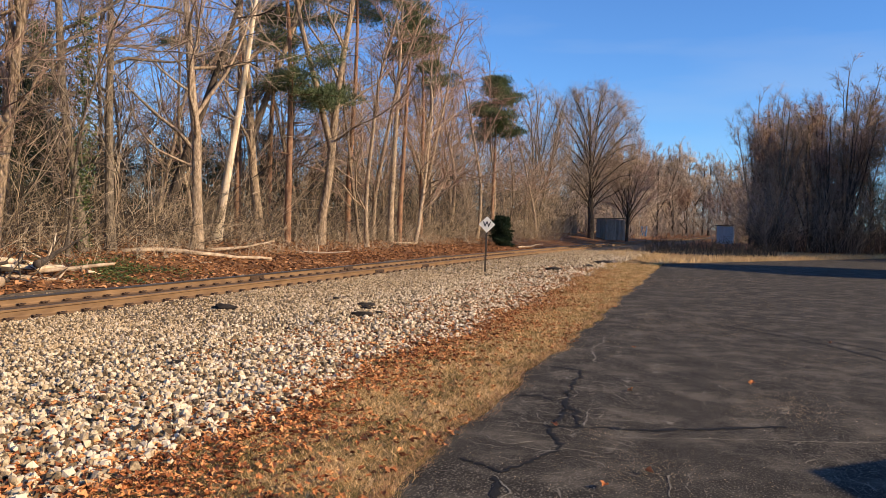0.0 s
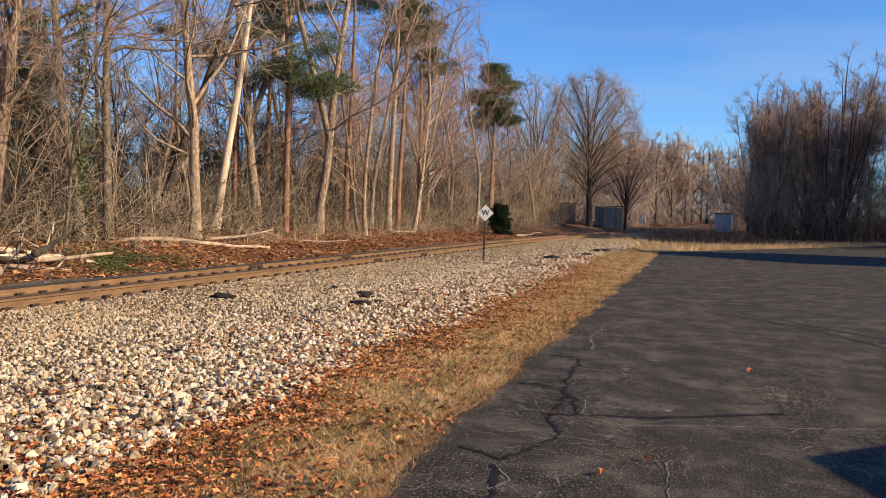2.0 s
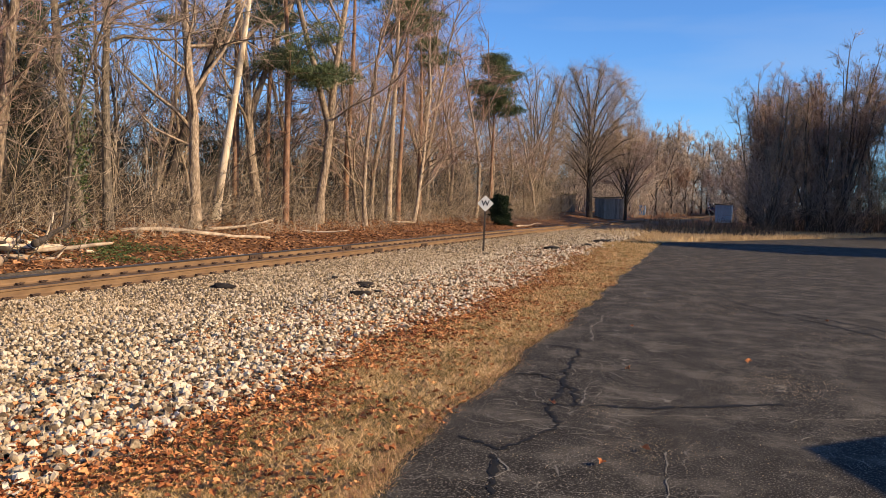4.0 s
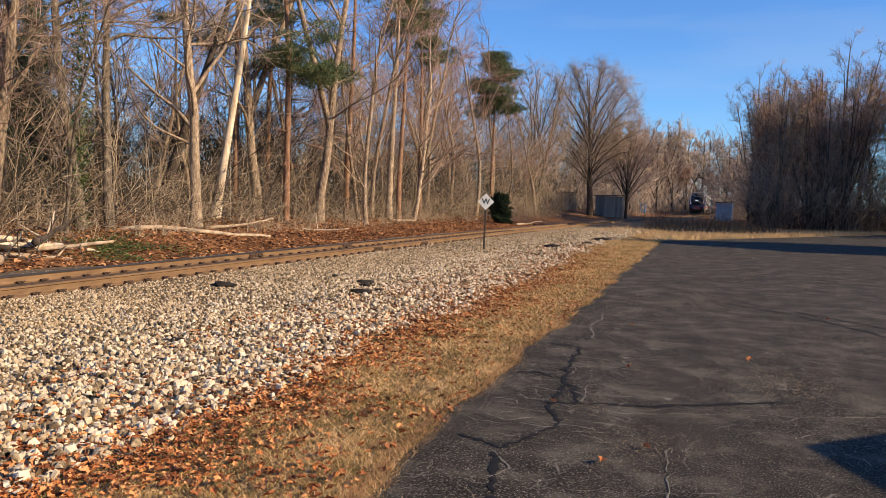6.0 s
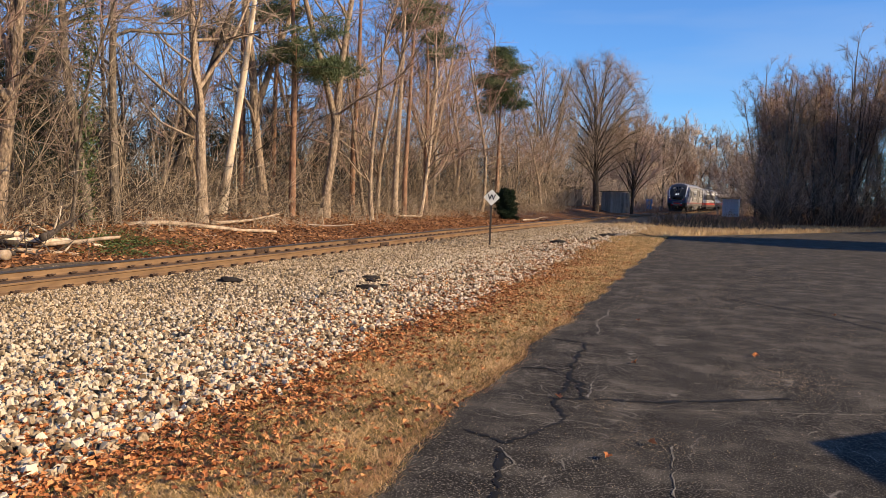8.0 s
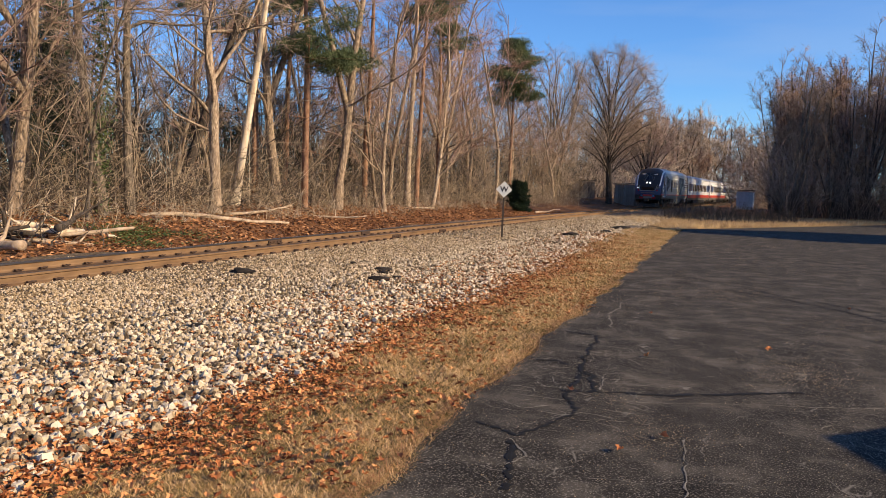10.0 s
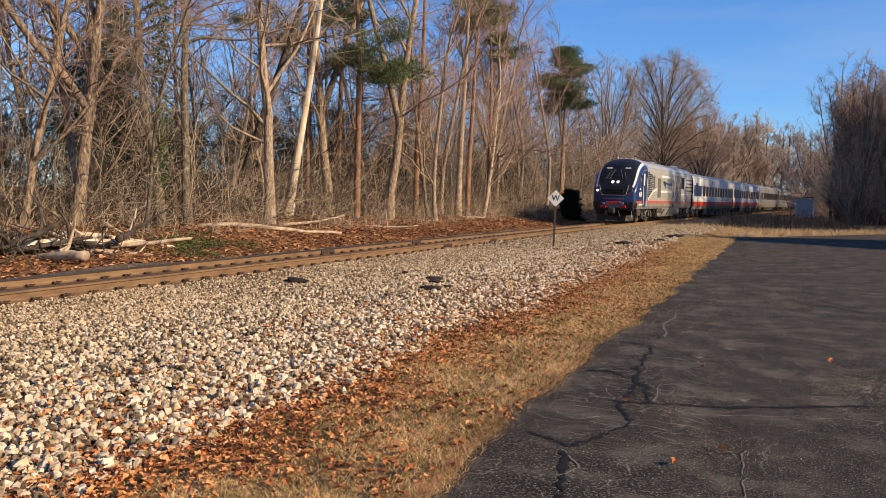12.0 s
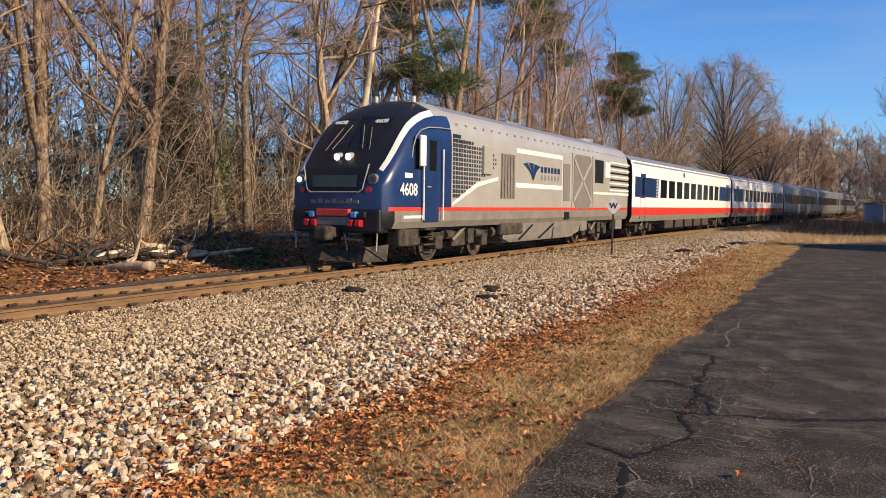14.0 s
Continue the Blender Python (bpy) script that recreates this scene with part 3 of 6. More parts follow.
# ---------------------------------------------------------------- trees
def wander(rng, start, direction, length, steps, bend, rise=0.0):
    p, d = np.array(start, float), np.array(direction, float)
    d /= np.linalg.norm(d)
    pts = [p.copy()]
    for _ in range(steps):
        d = d + rng.normal(0, bend, 3) + np.array([0, 0, rise])
        d /= np.linalg.norm(d)
        p = p + d * length / steps
        pts.append(p.copy())
    return np.array(pts)


def off_shoot(rng, d, spread_angle):
    r = rng.normal(0, 1, 3)
    r -= r @ d * d
    r /= np.linalg.norm(r) + 1e-9
    return d * math.cos(spread_angle) + r * math.sin(spread_angle)


def bare_tree(seed, height, radius, bark, twig, first=0.3, limbs=16, sub=6, fine=6, lean=(0, 0), fork=0, reach=0.38, up=0.04, twig_r=0.007, bend=0.035, leafy=None, leaf_n=0, last=2, limb_bend=0.2, limb_r=0.0115, side_r=0.34, fork_spread=(0.25, 0.85)):
    """A leafless tree: trunk, limbs, branches and twigs, all tapered."""
    g = np.random.default_rng(seed)
    trunk, crown = Tubes(), Tubes()
    root = new("bare_tree")
    tips = []
    tops = [wander(g, (0, 0, -0.15), (lean[0], lean[1], 1), height, 12, bend)]
    for nf in range(int(fork)):
        j = 3 + (seed + nf) % 3 if fork == 1 else 1 + (seed + nf) % 4
        d = tops[0][j] - tops[0][j - 1]
        tops.append(np.vstack([tops[0][j], wander(g, tops[0][j], off_shoot(g, d / np.linalg.norm(d), 0.4 if fork == 1 else g.uniform(*fork_spread)), height * (1 - j / 12) * (0.95 if fork == 1 else g.uniform(0.75, 1.0)), 9, bend, 0.05)[1:]]))
    for q, main in enumerate(tops):
        k = len(main)
        rr = radius * (1 if q == 0 else 0.7 if fork == 1 else side_r) * (1 - np.linspace(0, 1, k)) ** 0.75 + 0.012
        if q == 0:
            rr[0] *= 1.35
        trunk.add(main, rr, 7)
        for i in range(limbs if q == 0 or fork > 1 else limbs // 2):
            u = first + (0.97 - first) * ((i + g.uniform(0, 1)) / limbs if q == 0 else g.uniform(0.25, 1))
            fi = u * (k - 1)
            a = int(min(fi, k - 2))
            p = main[a] + (main[a + 1] - main[a]) * (fi - a)
            d = main[a + 1] - main[a]
            d /= np.linalg.norm(d)
            L = height * reach * (1.1 - 0.75 * u) * g.uniform(0.6, 1.25)
            limb = wander(g, p, off_shoot(g, d, g.uniform(0.6, 1.25)), L, 6, limb_bend, up)
            r0 = min(radius * 0.45, 0.010 + limb_r * L)
            trunk.add(limb, np.linspace(r0, 0.012, 7), 4)
            for _ in range(sub):
                c = g.integers(1, 6)
                d1 = limb[c + 1] - limb[c] if c < 6 else limb[c] - limb[c - 1]
                d1 = d1 / np.linalg.norm(d1)
                L1 = L * g.uniform(0.25, 0.6)
                br = wander(g, limb[c] + (limb[min(c + 1, 6)] - limb[c]) * g.uniform(0, 1), off_shoot(g, d1, g.uniform(0.4, 1.0)), L1, 2, 0.18, up)
                crown.add(br, np.linspace(0.006 + 0.009 * L1, twig_r, 3), 3)
                for _ in range(fine):
                    e = g.integers(0, 2)
                    d2 = br[e + 1] - br[e]
                    d2 = d2 / np.linalg.norm(d2)
                    o2 = br[e] + (br[e + 1] - br[e]) * g.uniform(0, 1)
                    d3 = off_shoot(g, d2, g.uniform(0.3, 0.9)) + np.array([0, 0, up])
                    t2 = o2 + d3 * (L1 * g.uniform(0.3, 0.65) + 0.3)
                    crown.spike(o2, t2, twig_r * 1.2)
                    tips.append(t2)
                    for _ in range(last):
                        o4 = o2 + (t2 - o2) * g.uniform(0.2, 0.8)
                        crown.spike(o4, o4 + off_shoot(g, d3 / np.linalg.norm(d3), g.uniform(0.4, 0.9)) * g.uniform(0.25, 0.7), twig_r * 0.8)
    trunk.link("trunk", bark, root)
    crown.link("crown", twig, root)
    if leafy and leaf_n:
        t = np.array(tips)
        pick = t[g.integers(0, len(t), leaf_n)] + g.normal(0, 0.12, (leaf_n, 3))
        chips(pick, g.uniform(0.05, 0.11, leaf_n), g, 0.3, leafy, "withered_leaves", root, 1.5)
    return root


def round_tree(seed, height, reach, low, radius, bark, twig, leaders=20, sub=9, fine=8, last=2, twig_r=0.012, leafy=None, leaf_n=0, fork=(0.12, 0.4), stems=1, limb_r=(0.24, 0.4)):
    """A bare tree with a full rounded crown: leaders rise from the bole and fan out to an egg-shaped outline."""
    g = np.random.default_rng(seed)
    trunk, crown, tips = Tubes(), Tubes(), []
    root = new("bare_tree")
    mid, half = (low + height) / 2, (height - low) / 2

    def rim(az, lift):
        r = math.cos(lift) ** 0.8 * reach * g.uniform(0.8, 1.06)
        return np.array([r * math.cos(az), r * math.sin(az), mid + half * math.sin(lift) * g.uniform(0.9, 1.03)])

    def curve(p0, p2, k, up):
        p1 = p0 + (p2 - p0) * np.array([0.5, 0.5, 0.5]) + np.array([0, 0, up])
        u = np.linspace(0, 1, k)[:, None]
        return (1 - u) ** 2 * p0 + 2 * u * (1 - u) * p1 + u ** 2 * p2 + g.normal(0, 0.012 * np.linalg.norm(p2 - p0), (k, 3)) * u * (1 - u) * 3

    boles = []
    for q in range(stems):
        d = (g.normal(0, 0.09), g.normal(0, 0.09), 1) if stems > 1 else (0, 0, 1)
        main = wander(g, (0.25 * q * math.cos(q * 2.4), 0.25 * q * math.sin(q * 2.4), -0.15), d, height * 0.93, 10, 0.03)
        trunk.add(main, radius * (1 if q == 0 else 0.75) * (1 - np.linspace(0, 0.97, 11)) ** 0.9 + 0.012, 7)
        boles.append(main)
    for i in range(leaders):
        az = i * 2.39996 + g.normal(0, 0.2)
        lift = math.asin(min(0.97, -0.55 + 1.5 * (i + 0.5) / leaders))
        p2 = rim(az, lift)
        f0 = fork[0] + (fork[1] - fork[0]) * max(0, (i / leaders) + g.normal(0, 0.12))
        main = boles[i % stems]
        a = min(9, max(1, int(f0 * 10 / 0.93)))
        p0 = main[a] + (main[a + 1] - main[a]) * g.uniform(0, 1)
        limb = curve(p0, p2, 8, 0.085 * height)
        r0 = radius * g.uniform(*limb_r)
        trunk.add(limb, r0 * (1 - np.linspace(0, 1, 8)) ** 0.8 + 0.012, 5)
        for _ in range(sub):
            u = g.uniform(0.2, 0.92)
            c = int(u * 7)
            q0 = limb[c] + (limb[c + 1] - limb[c]) * (u * 7 - c)
            q2 = rim(az + g.normal(0, 0.42), min(1.5, lift + g.normal(0.08, 0.28)))
            q2 = q0 + (q2 - q0) * g.uniform(0.55, 1.0)
            br = curve(q0, q2, 5, 0.03 * height)
            crown.add(br, np.linspace(0.012 + 0.1 * r0, twig_r, 5), 3)
            for _ in range(fine):
                e = g.integers(0, 4)
                d2 = br[e + 1] - br[e]
                n2 = np.linalg.norm(d2) + 1e-6
                o2 = br[e] + d2 * g.uniform(0, 1)
                d3 = off_shoot(g, d2 / n2, g.uniform(0.25, 0.7)) + np.array([0, 0, 0.15])
                t2 = o2 + d3 * g.uniform(0.06, 0.13) * height * 0.75
                crown.spike(o2, t2, twig_r * 1.1)
                tips.append(t2)
                for _ in range(last):
                    o4 = o2 + (t2 - o2) * g.uniform(0.15, 0.85)
                    crown.spike(o4, o4 + off_shoot(g, d3 / np.linalg.norm(d3), g.uniform(0.35, 0.8)) * g.uniform(0.02, 0.05) * height, twig_r * 0.8)
    trunk.link("trunk", bark, root)
    crown.link("crown", twig, root)
    if leafy and leaf_n:
        t = np.array(tips)
        pick = t[g.integers(0, len(t), leaf_n)] + g.normal(0, 0.15, (leaf_n, 3))
        chips(pick, g.uniform(0.05, 0.12, leaf_n), g, 0.3, leafy, "withered_leaves", root, 1.5)
    return root


def needle_cloud(g, centres, radii, per, length, mat, name, parent):
    c = np.repeat(centres, per, axis=0)
    r = np.repeat(radii, per)
    d = g.normal(0, 1, c.shape)
    d /= np.linalg.norm(d, axis=1)[:, None]
    p = c + d * (r * g.uniform(0.1, 1, len(r)) ** 0.5)[:, None] * np.array([1.3, 1.3, 0.36])
    q = d * 0.6 + g.normal(0, 0.6, d.shape) + np.array([0, 0, 0.3])
    q /= np.linalg.norm(q, axis=1)[:, None]
    w = np.cross(q, g.normal(0, 1, d.shape))
    w /= np.linalg.norm(w, axis=1)[:, None]
    L = length * g.uniform(0.6, 1.3, len(p))[:, None]
    v = np.stack([p - w * L * 0.055, p + w * L * 0.055, p + q * L], 1).reshape(-1, 3)
    return mesh_object(name, v, np.arange(len(p) * 3).reshape(-1, 3), mat, parent)


def pine_tree(seed, height, radius, first, bark=None, spread_at=None, lean=(0, 0), limbs=26, per=46, reach=3.2, clump=0.55, mat=None, low=0, gap=0.0):
    """A tall pine: bare lower trunk with dead stubs, uneven tiers of needle clumps above."""
    g = np.random.default_rng(seed)
    root = new("pine_tree")
    trunk = Tubes()
    main = wander(g, (0, 0, -0.15), (*lean, 1), height, 12, 0.02)
    trunk.add(main, radius * (1 - np.linspace(0, 0.96, 13)) ** 0.8 + 0.01, 8)
    cs, rs = [], []
    for i in range(limbs):
        u = first + (0.98 - first) * (i + g.uniform(0, 1)) / limbs
        if i < low:                                   # a tier of long low boughs, then bare trunk up to the crown
            u = first + g.uniform(0, 0.07)
        elif gap:
            u = gap + (0.98 - gap) * (i - low + g.uniform(0, 1)) / (limbs - low)
        a = int(min(u * 12, 11))
        p = main[a] + (main[a + 1] - main[a]) * (u * 12 - a)
        L = reach * (1.15 - 0.9 * (u - first) / (1 - first)) * g.uniform(0.45, 1.2)
        ang = g.uniform(0, 6.28)
        limb = wander(g, p, (math.cos(ang), math.sin(ang), 0.12), L, 4, 0.14, 0.03)
        trunk.add(limb, np.linspace(0.05, 0.012, 5), 4)
        for c in (1.5, 2.5, 3.3, 4):
            for _ in range(2):
                cs.append(limb[int(c)] + (limb[min(4, int(c) + 1)] - limb[int(c)]) * (c % 1) + g.normal(0, 0.28, 3) * np.array([1, 1, 0.5]))
                rs.append(clump * g.uniform(0.6, 1.2))
    for i in range(14):
        u = g.uniform(0.5 * first, first)
        a = int(u * 12)
        ang = g.uniform(0, 6.28)
        limb = wander(g, main[a], (math.cos(ang), math.sin(ang), -0.05), g.uniform(0.4, 2.2), 4, 0.16, -0.01)
        trunk.add(limb, np.linspace(0.028, 0.006, 5), 3)
    trunk.link("trunk", bark or M_BARK_PINE, root)
    needle_cloud(g, np.array(cs), np.array(rs), per, 0.24, mat or M_NEEDLE, "needles", root)
    return root


def place(ob, x, y, rz=0.0, s=1.0, dz=0.0):
    ob.matrix_basis = pose(x, y, float(ground_z(x, y)) + dz, 0, 0, rz) @ Matrix.Diagonal((s, s, s, 1))
    return ob


def put_copy(ob, x, y, rz, s, label, group):
    o = copy_thing(ob, pose(x, y, float(ground_z(x, y)), 0, 0, rz) @ Matrix.Diagonal((s, s, s, 1)))
    o.matrix_basis = pose(x, y, float(ground_z(x, y)), 0, 0, rz) @ Matrix.Diagonal((s, s, s, 1))
    return tagged(o, label, "tree", group)


LEFT = "bare trees behind the track"
A = [bare_tree(11, 17, 0.2, M_BARK_TAN, M_TWIG, 0.16, 20, 5, 6, bend=0.055),
     bare_tree(12, 19, 0.22, M_BARK_TAN, M_TWIG, 0.2, 20, 5, 6, fork=True, bend=0.055),
     bare_tree(13, 15, 0.12, M_BARK_TAN, M_TWIG_RED, 0.1, 20, 5, 6, reach=0.3, up=0.1, bend=0.055),
     bare_tree(14, 18, 0.15, M_BARK_TAN, M_TWIG_RED, 0.2, 19, 5, 6, lean=(0.1, 0.02), bend=0.055),
     bare_tree(15, 13, 0.075, M_BARK_TAN, M_TWIG_RED, 0.1, 18, 5, 5, reach=0.28, up=0.12, bend=0.07),
     bare_tree(16, 9, 0.045, M_BARK, M_TWIG, 0.08, 16, 5, 5, reach=0.36, up=0.05, bend=0.07)]
# back-row trees: dark bark and twigs paint the shade of the wood's interior
D = [bare_tree(17, 17, 0.13, M_BARK, M_TWIG_SHADE, 0.15, 18, 4, 5, bend=0.05, last=1, twig_r=0.011),
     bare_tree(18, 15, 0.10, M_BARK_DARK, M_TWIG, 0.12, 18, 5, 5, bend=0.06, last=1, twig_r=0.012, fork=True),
     bare_tree(19, 18, 0.12, M_BARK_DARK, M_TWIG_SHADE, 0.15, 18, 4, 5, lean=(-0.08, 0.05), bend=0.05, last=1, twig_r=0.011)]
SPOTS = []
g = np.random.default_rng(77)
# first row at the wood's edge, then deeper rows
for row, (depth, step) in enumerate(((9.0, 2.3), (12.5, 2.6), (17, 3.2), (23, 2.8), (32, 3.2))):
    yy = 6.0 - row * 1.5
    while yy < 140:
        SPOTS.append((depth + g.normal(0, 1.1), yy + g.normal(0, 0.7), row))
        yy += step * g.uniform(0.7, 1.4) * (1 + yy / 150)
used = set()
for d, y, row in SPOTS:
    x = float(track_x(y)) - d
    if y > 88 and d < 14:
        continue
    bearing, away = math.degrees(math.atan2(x, y)), math.hypot(x, y)
    if any(abs(bearing - b_) < 1.3 and away < d_ for b_, d_ in ((-34.6, 42), (-38.0, 38), (-22.5, 54), (-42.6, 36), (-40.3, 36), (-29.5, 41))):
        continue
    k = int(g.choice([0, 1, 2, 3, 4, 5], p=[0.13, 0.12, 0.2, 0.14, 0.22, 0.19])) if row < 2 else int(g.choice([0, 1, 2, 3], p=[0.3, 0.2, 0.25, 0.25]))
    rz, s = float(g.uniform(0, 360)), float(g.uniform(0.8, 1.15))
    if row >= 2:
        k = int(g.integers(0, 3))
        s *= (0.85, 0.62, 0.55)[row - 2]
        lab = ["bare tree deep in the wood, shade in its dark colour", "forked tree deep in the wood, shade in its dark colour", "leaning tree deep in the wood, shade in its dark colour"][k]
        if ("D", k) in used:
            put_copy(D[k], x, y, rz, s, lab, LEFT)
        else:
            used.add(("D", k))
            tagged(place(D[k], x, y, rz, s), lab, "tree", LEFT)
        continue
    lab = ["tall bare tree with tan lit bark at the wood's edge", "large forked bare tree with tan bark", "slender bare tree with reddish upright twigs", "leaning bare tree with thin reddish branches", "thin young bare tree with upright red-brown twigs", "small bare sapling with fine brown twigs"][k]
    if k not in used:
        used.add(k)
        tagged(place(A[k], x, y, rz, s), lab, "tree", LEFT)
    else:
        put_copy(A[k], x, y, rz, s, lab, LEFT)


def polar(az, dist):
    return dist * math.sin(radians(az)), dist * math.cos(radians(az))


# trees that stand out in the wood
tr = tagged(bare_tree(31, 17, 0.20, M_BARK_PALE, M_TWIG, 0.55, 10, 4, 4, lean=(0.15, 0.05), bend=0.018), "leaning pale debarked trunk, brightly sunlit", "tree")
place(tr, *polar(-35.0, 38))
tr = tagged(bare_tree(32, 17.5, 0.2, M_BARK_TAN, M_TWIG, 0.35, 16, 3, 3, bend=0.012, reach=0.17, up=-0.01), "tall half-dead pine snag with short bare stubs", "tree")
place(tr, *polar(-23.0, 50))
tr = tagged(bare_tree(133, 18, 0.17, M_BARK, M_TWIG, 0.3, 16, 6, 6, bend=0.05), "thick tan tree with ivy climbing its trunk", "tree")
place(tr, *polar(-43.4, 30), 40)
gi = np.random.default_rng(8)
iv = np.stack([gi.normal(0, 0.16, 1500), gi.normal(0, 0.16, 1500), gi.uniform(0.1, 8, 1500)], 1)
chips(iv, gi.uniform(0.04, 0.09, 1500), gi, 0.3, M_IVY, "ivy", tr, 1.5)
tr = tagged(bare_tree(134, 17, 0.16, M_BARK, M_TWIG, 0.32, 15, 6, 6, bend=0.05), "thick grey-brown bare tree with a bowed side limb", "tree")
place(tr, *polar(-41.7, 31), 200)
# this trunk stands in shadow; the dark bark colour paints that shade
tr = tagged(bare_tree(35, 14, 0.22, M_BARK_DARK, M_TWIG, 0.5, 10, 4, 4, lean=(0.32, 0.1), bend=0.02), "leaning trunk across the wood, shade in its dark bark colour", "tree")
place(tr, *polar(-38.9, 36), 0)
PINES = ((-30.2, 40.5, 18.5, 0.37, 3.2, 26, 9, 0.7), (-33.6, 41, 18, 0.5, 3.0, 15, 4, 0.72), (-20.8, 57, 15.5, 0.7, 2.0, 9, 0, 0), (-15.7, 74, 14.6, 0.62, 2.7, 34, 0, 0),
         (-46.0, 62, 14, 0.25, 2.2, 30, 0, 0), (-26.0, 47, 18.5, 0.68, 3.2, 22, 0, 0), (-22.3, 51, 15.5, 0.74, 1.6, 7, 0, 0), (-31.6, 47, 17, 0.62, 2.6, 14, 0, 0))
for k, (az, dist, h, fi, reach, limbs, low_, gap_) in enumerate(PINES):
    tr = tagged(pine_tree(50 + k, h, 0.17, fi, reach=reach, limbs=limbs, per=300, clump=0.72, low=low_, gap=gap_), "tall pine with a bare lower trunk and sparse green clumps", "tree", "pines in the wood")
    place(tr, *polar(az, dist))
# two multi-stemmed trees at the wood's near end
for k, (az, dist, rz) in enumerate(((-54.5, 25.5, 20), (-48.7, 27, 140))):
    tr = tagged(bare_tree(141 + k, 15, 0.19, M_BARK_TAN, M_TWIG_RED, 0.25, 14, 6, 6, fork=3, bend=0.05, side_r=0.62, limb_bend=0.24), "multi-stemmed tan tree with crooked limbs", "tree")
    place(tr, *polar(az, dist), rz)
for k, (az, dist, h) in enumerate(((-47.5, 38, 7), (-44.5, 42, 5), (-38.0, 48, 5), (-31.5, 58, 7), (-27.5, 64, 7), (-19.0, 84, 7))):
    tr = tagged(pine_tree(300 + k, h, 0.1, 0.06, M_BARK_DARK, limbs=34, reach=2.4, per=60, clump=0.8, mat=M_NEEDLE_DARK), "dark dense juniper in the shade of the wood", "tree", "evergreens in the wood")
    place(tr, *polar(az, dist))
# near-black junipers added as a backdrop, standing in for the wood's deep shade
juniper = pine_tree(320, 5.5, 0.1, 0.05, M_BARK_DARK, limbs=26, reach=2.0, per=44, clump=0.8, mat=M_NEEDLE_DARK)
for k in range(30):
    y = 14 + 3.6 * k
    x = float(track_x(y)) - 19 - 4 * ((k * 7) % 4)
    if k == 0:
        tagged(place(juniper, x, y), "low dark juniper added to darken the deep wood", "tree", "junipers deep in the wood")
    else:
        put_copy(juniper, x, y, 63.0 * k, 0.8 + 0.08 * (k % 5), "low dark juniper added to darken the deep wood", "junipers deep in the wood")
tr = tagged(pine_tree(60, 2.3, 0.06, 0.08, M_BARK_DARK, limbs=24, reach=0.38, clump=0.2, per=160, mat=M_NEEDLE_DARK), "small dark evergreen shrub beside the track", "bush")
place(tr, *polar(-15.05, 62))
# the big round-crowned tree beside the sheds
tr = tagged(round_tree(36, 19.2, 6.6, 2.2, 0.42, M_BARK_DARK, M_TWIG, 46, 12, 10, 3, 0.011, fork=(0.12, 0.62), limb_r=(0.13, 0.26)), "big round-crowned bare tree with dark trunk and fine twigs", "tree")
place(tr, *polar(-8.75, 102))
tr = tagged(round_tree(37, 14.5, 4.2, 2.0, 0.22, M_BARK_DARK, M_TWIG_RED, 22, 9, 8, 3, 0.013, leafy=M_OAKLEAF, leaf_n=500), "broad bare tree with brown twigs beside the big one", "tree")
place(tr, *polar(-6.3, 108))
tr = tagged(round_tree(38, 17.5, 4.4, 2.5, 0.24, M_BARK, M_TWIG, 24, 9, 8, 2, 0.013, stems=2), "bare grey-brown tree beside the big one", "tree")
place(tr, *polar(-12.6, 92))

# far trees that close the view over the track
FAR = "distant bare trees along the line"
B = [bare_tree(71, 16, 0.25, M_BARK_DARK, M_TWIG, 0.2, 11, 6, 6, reach=0.34, up=0.08, twig_r=0.026, last=1, fork=3, side_r=0.6, limb_bend=0.15),
     bare_tree(72, 13.5, 0.2, M_BARK_DARK, M_TWIG_RED, 0.18, 11, 6, 6, reach=0.36, up=0.08, twig_r=0.026, leafy=M_OAKLEAF, leaf_n=2600, last=1, fork=3, side_r=0.6, limb_bend=0.15)]
first_b = [True, True]
for k in range(56):
    dist = float(g.uniform(145, 260))
    az = float(g.uniform(-9.5, 3))
    x, y = polar(az, dist)
    if abs(x - float(track_x(y))) < 7:
        x += 12 if k % 2 else -12
    b = int(g.random() < 0.4)
    rz, s = float(g.uniform(0, 360)), float(g.uniform(0.8, 1.15) * dist / 180)
    lab = ["distant grey-brown bare tree", "distant tree holding withered red-brown leaves"][b]
    if first_b[b]:
        first_b[b] = False
        tagged(place(B[b], x, y, rz, s), lab, "tree", FAR)
    else:
        put_copy(B[b], x, y, rz, s, lab, FAR)

# the darker wood on the other side of the lot
RIGHT = "dark bare trees beyond the asphalt"
M_TWIG_WARM = material("sunlit_brown_twigs", [(0.12, 0.08, 0.052), (0.27, 0.185, 0.12), (0.42, 0.31, 0.21)], 0.8, 0.9, vary="object", spread=0.15)
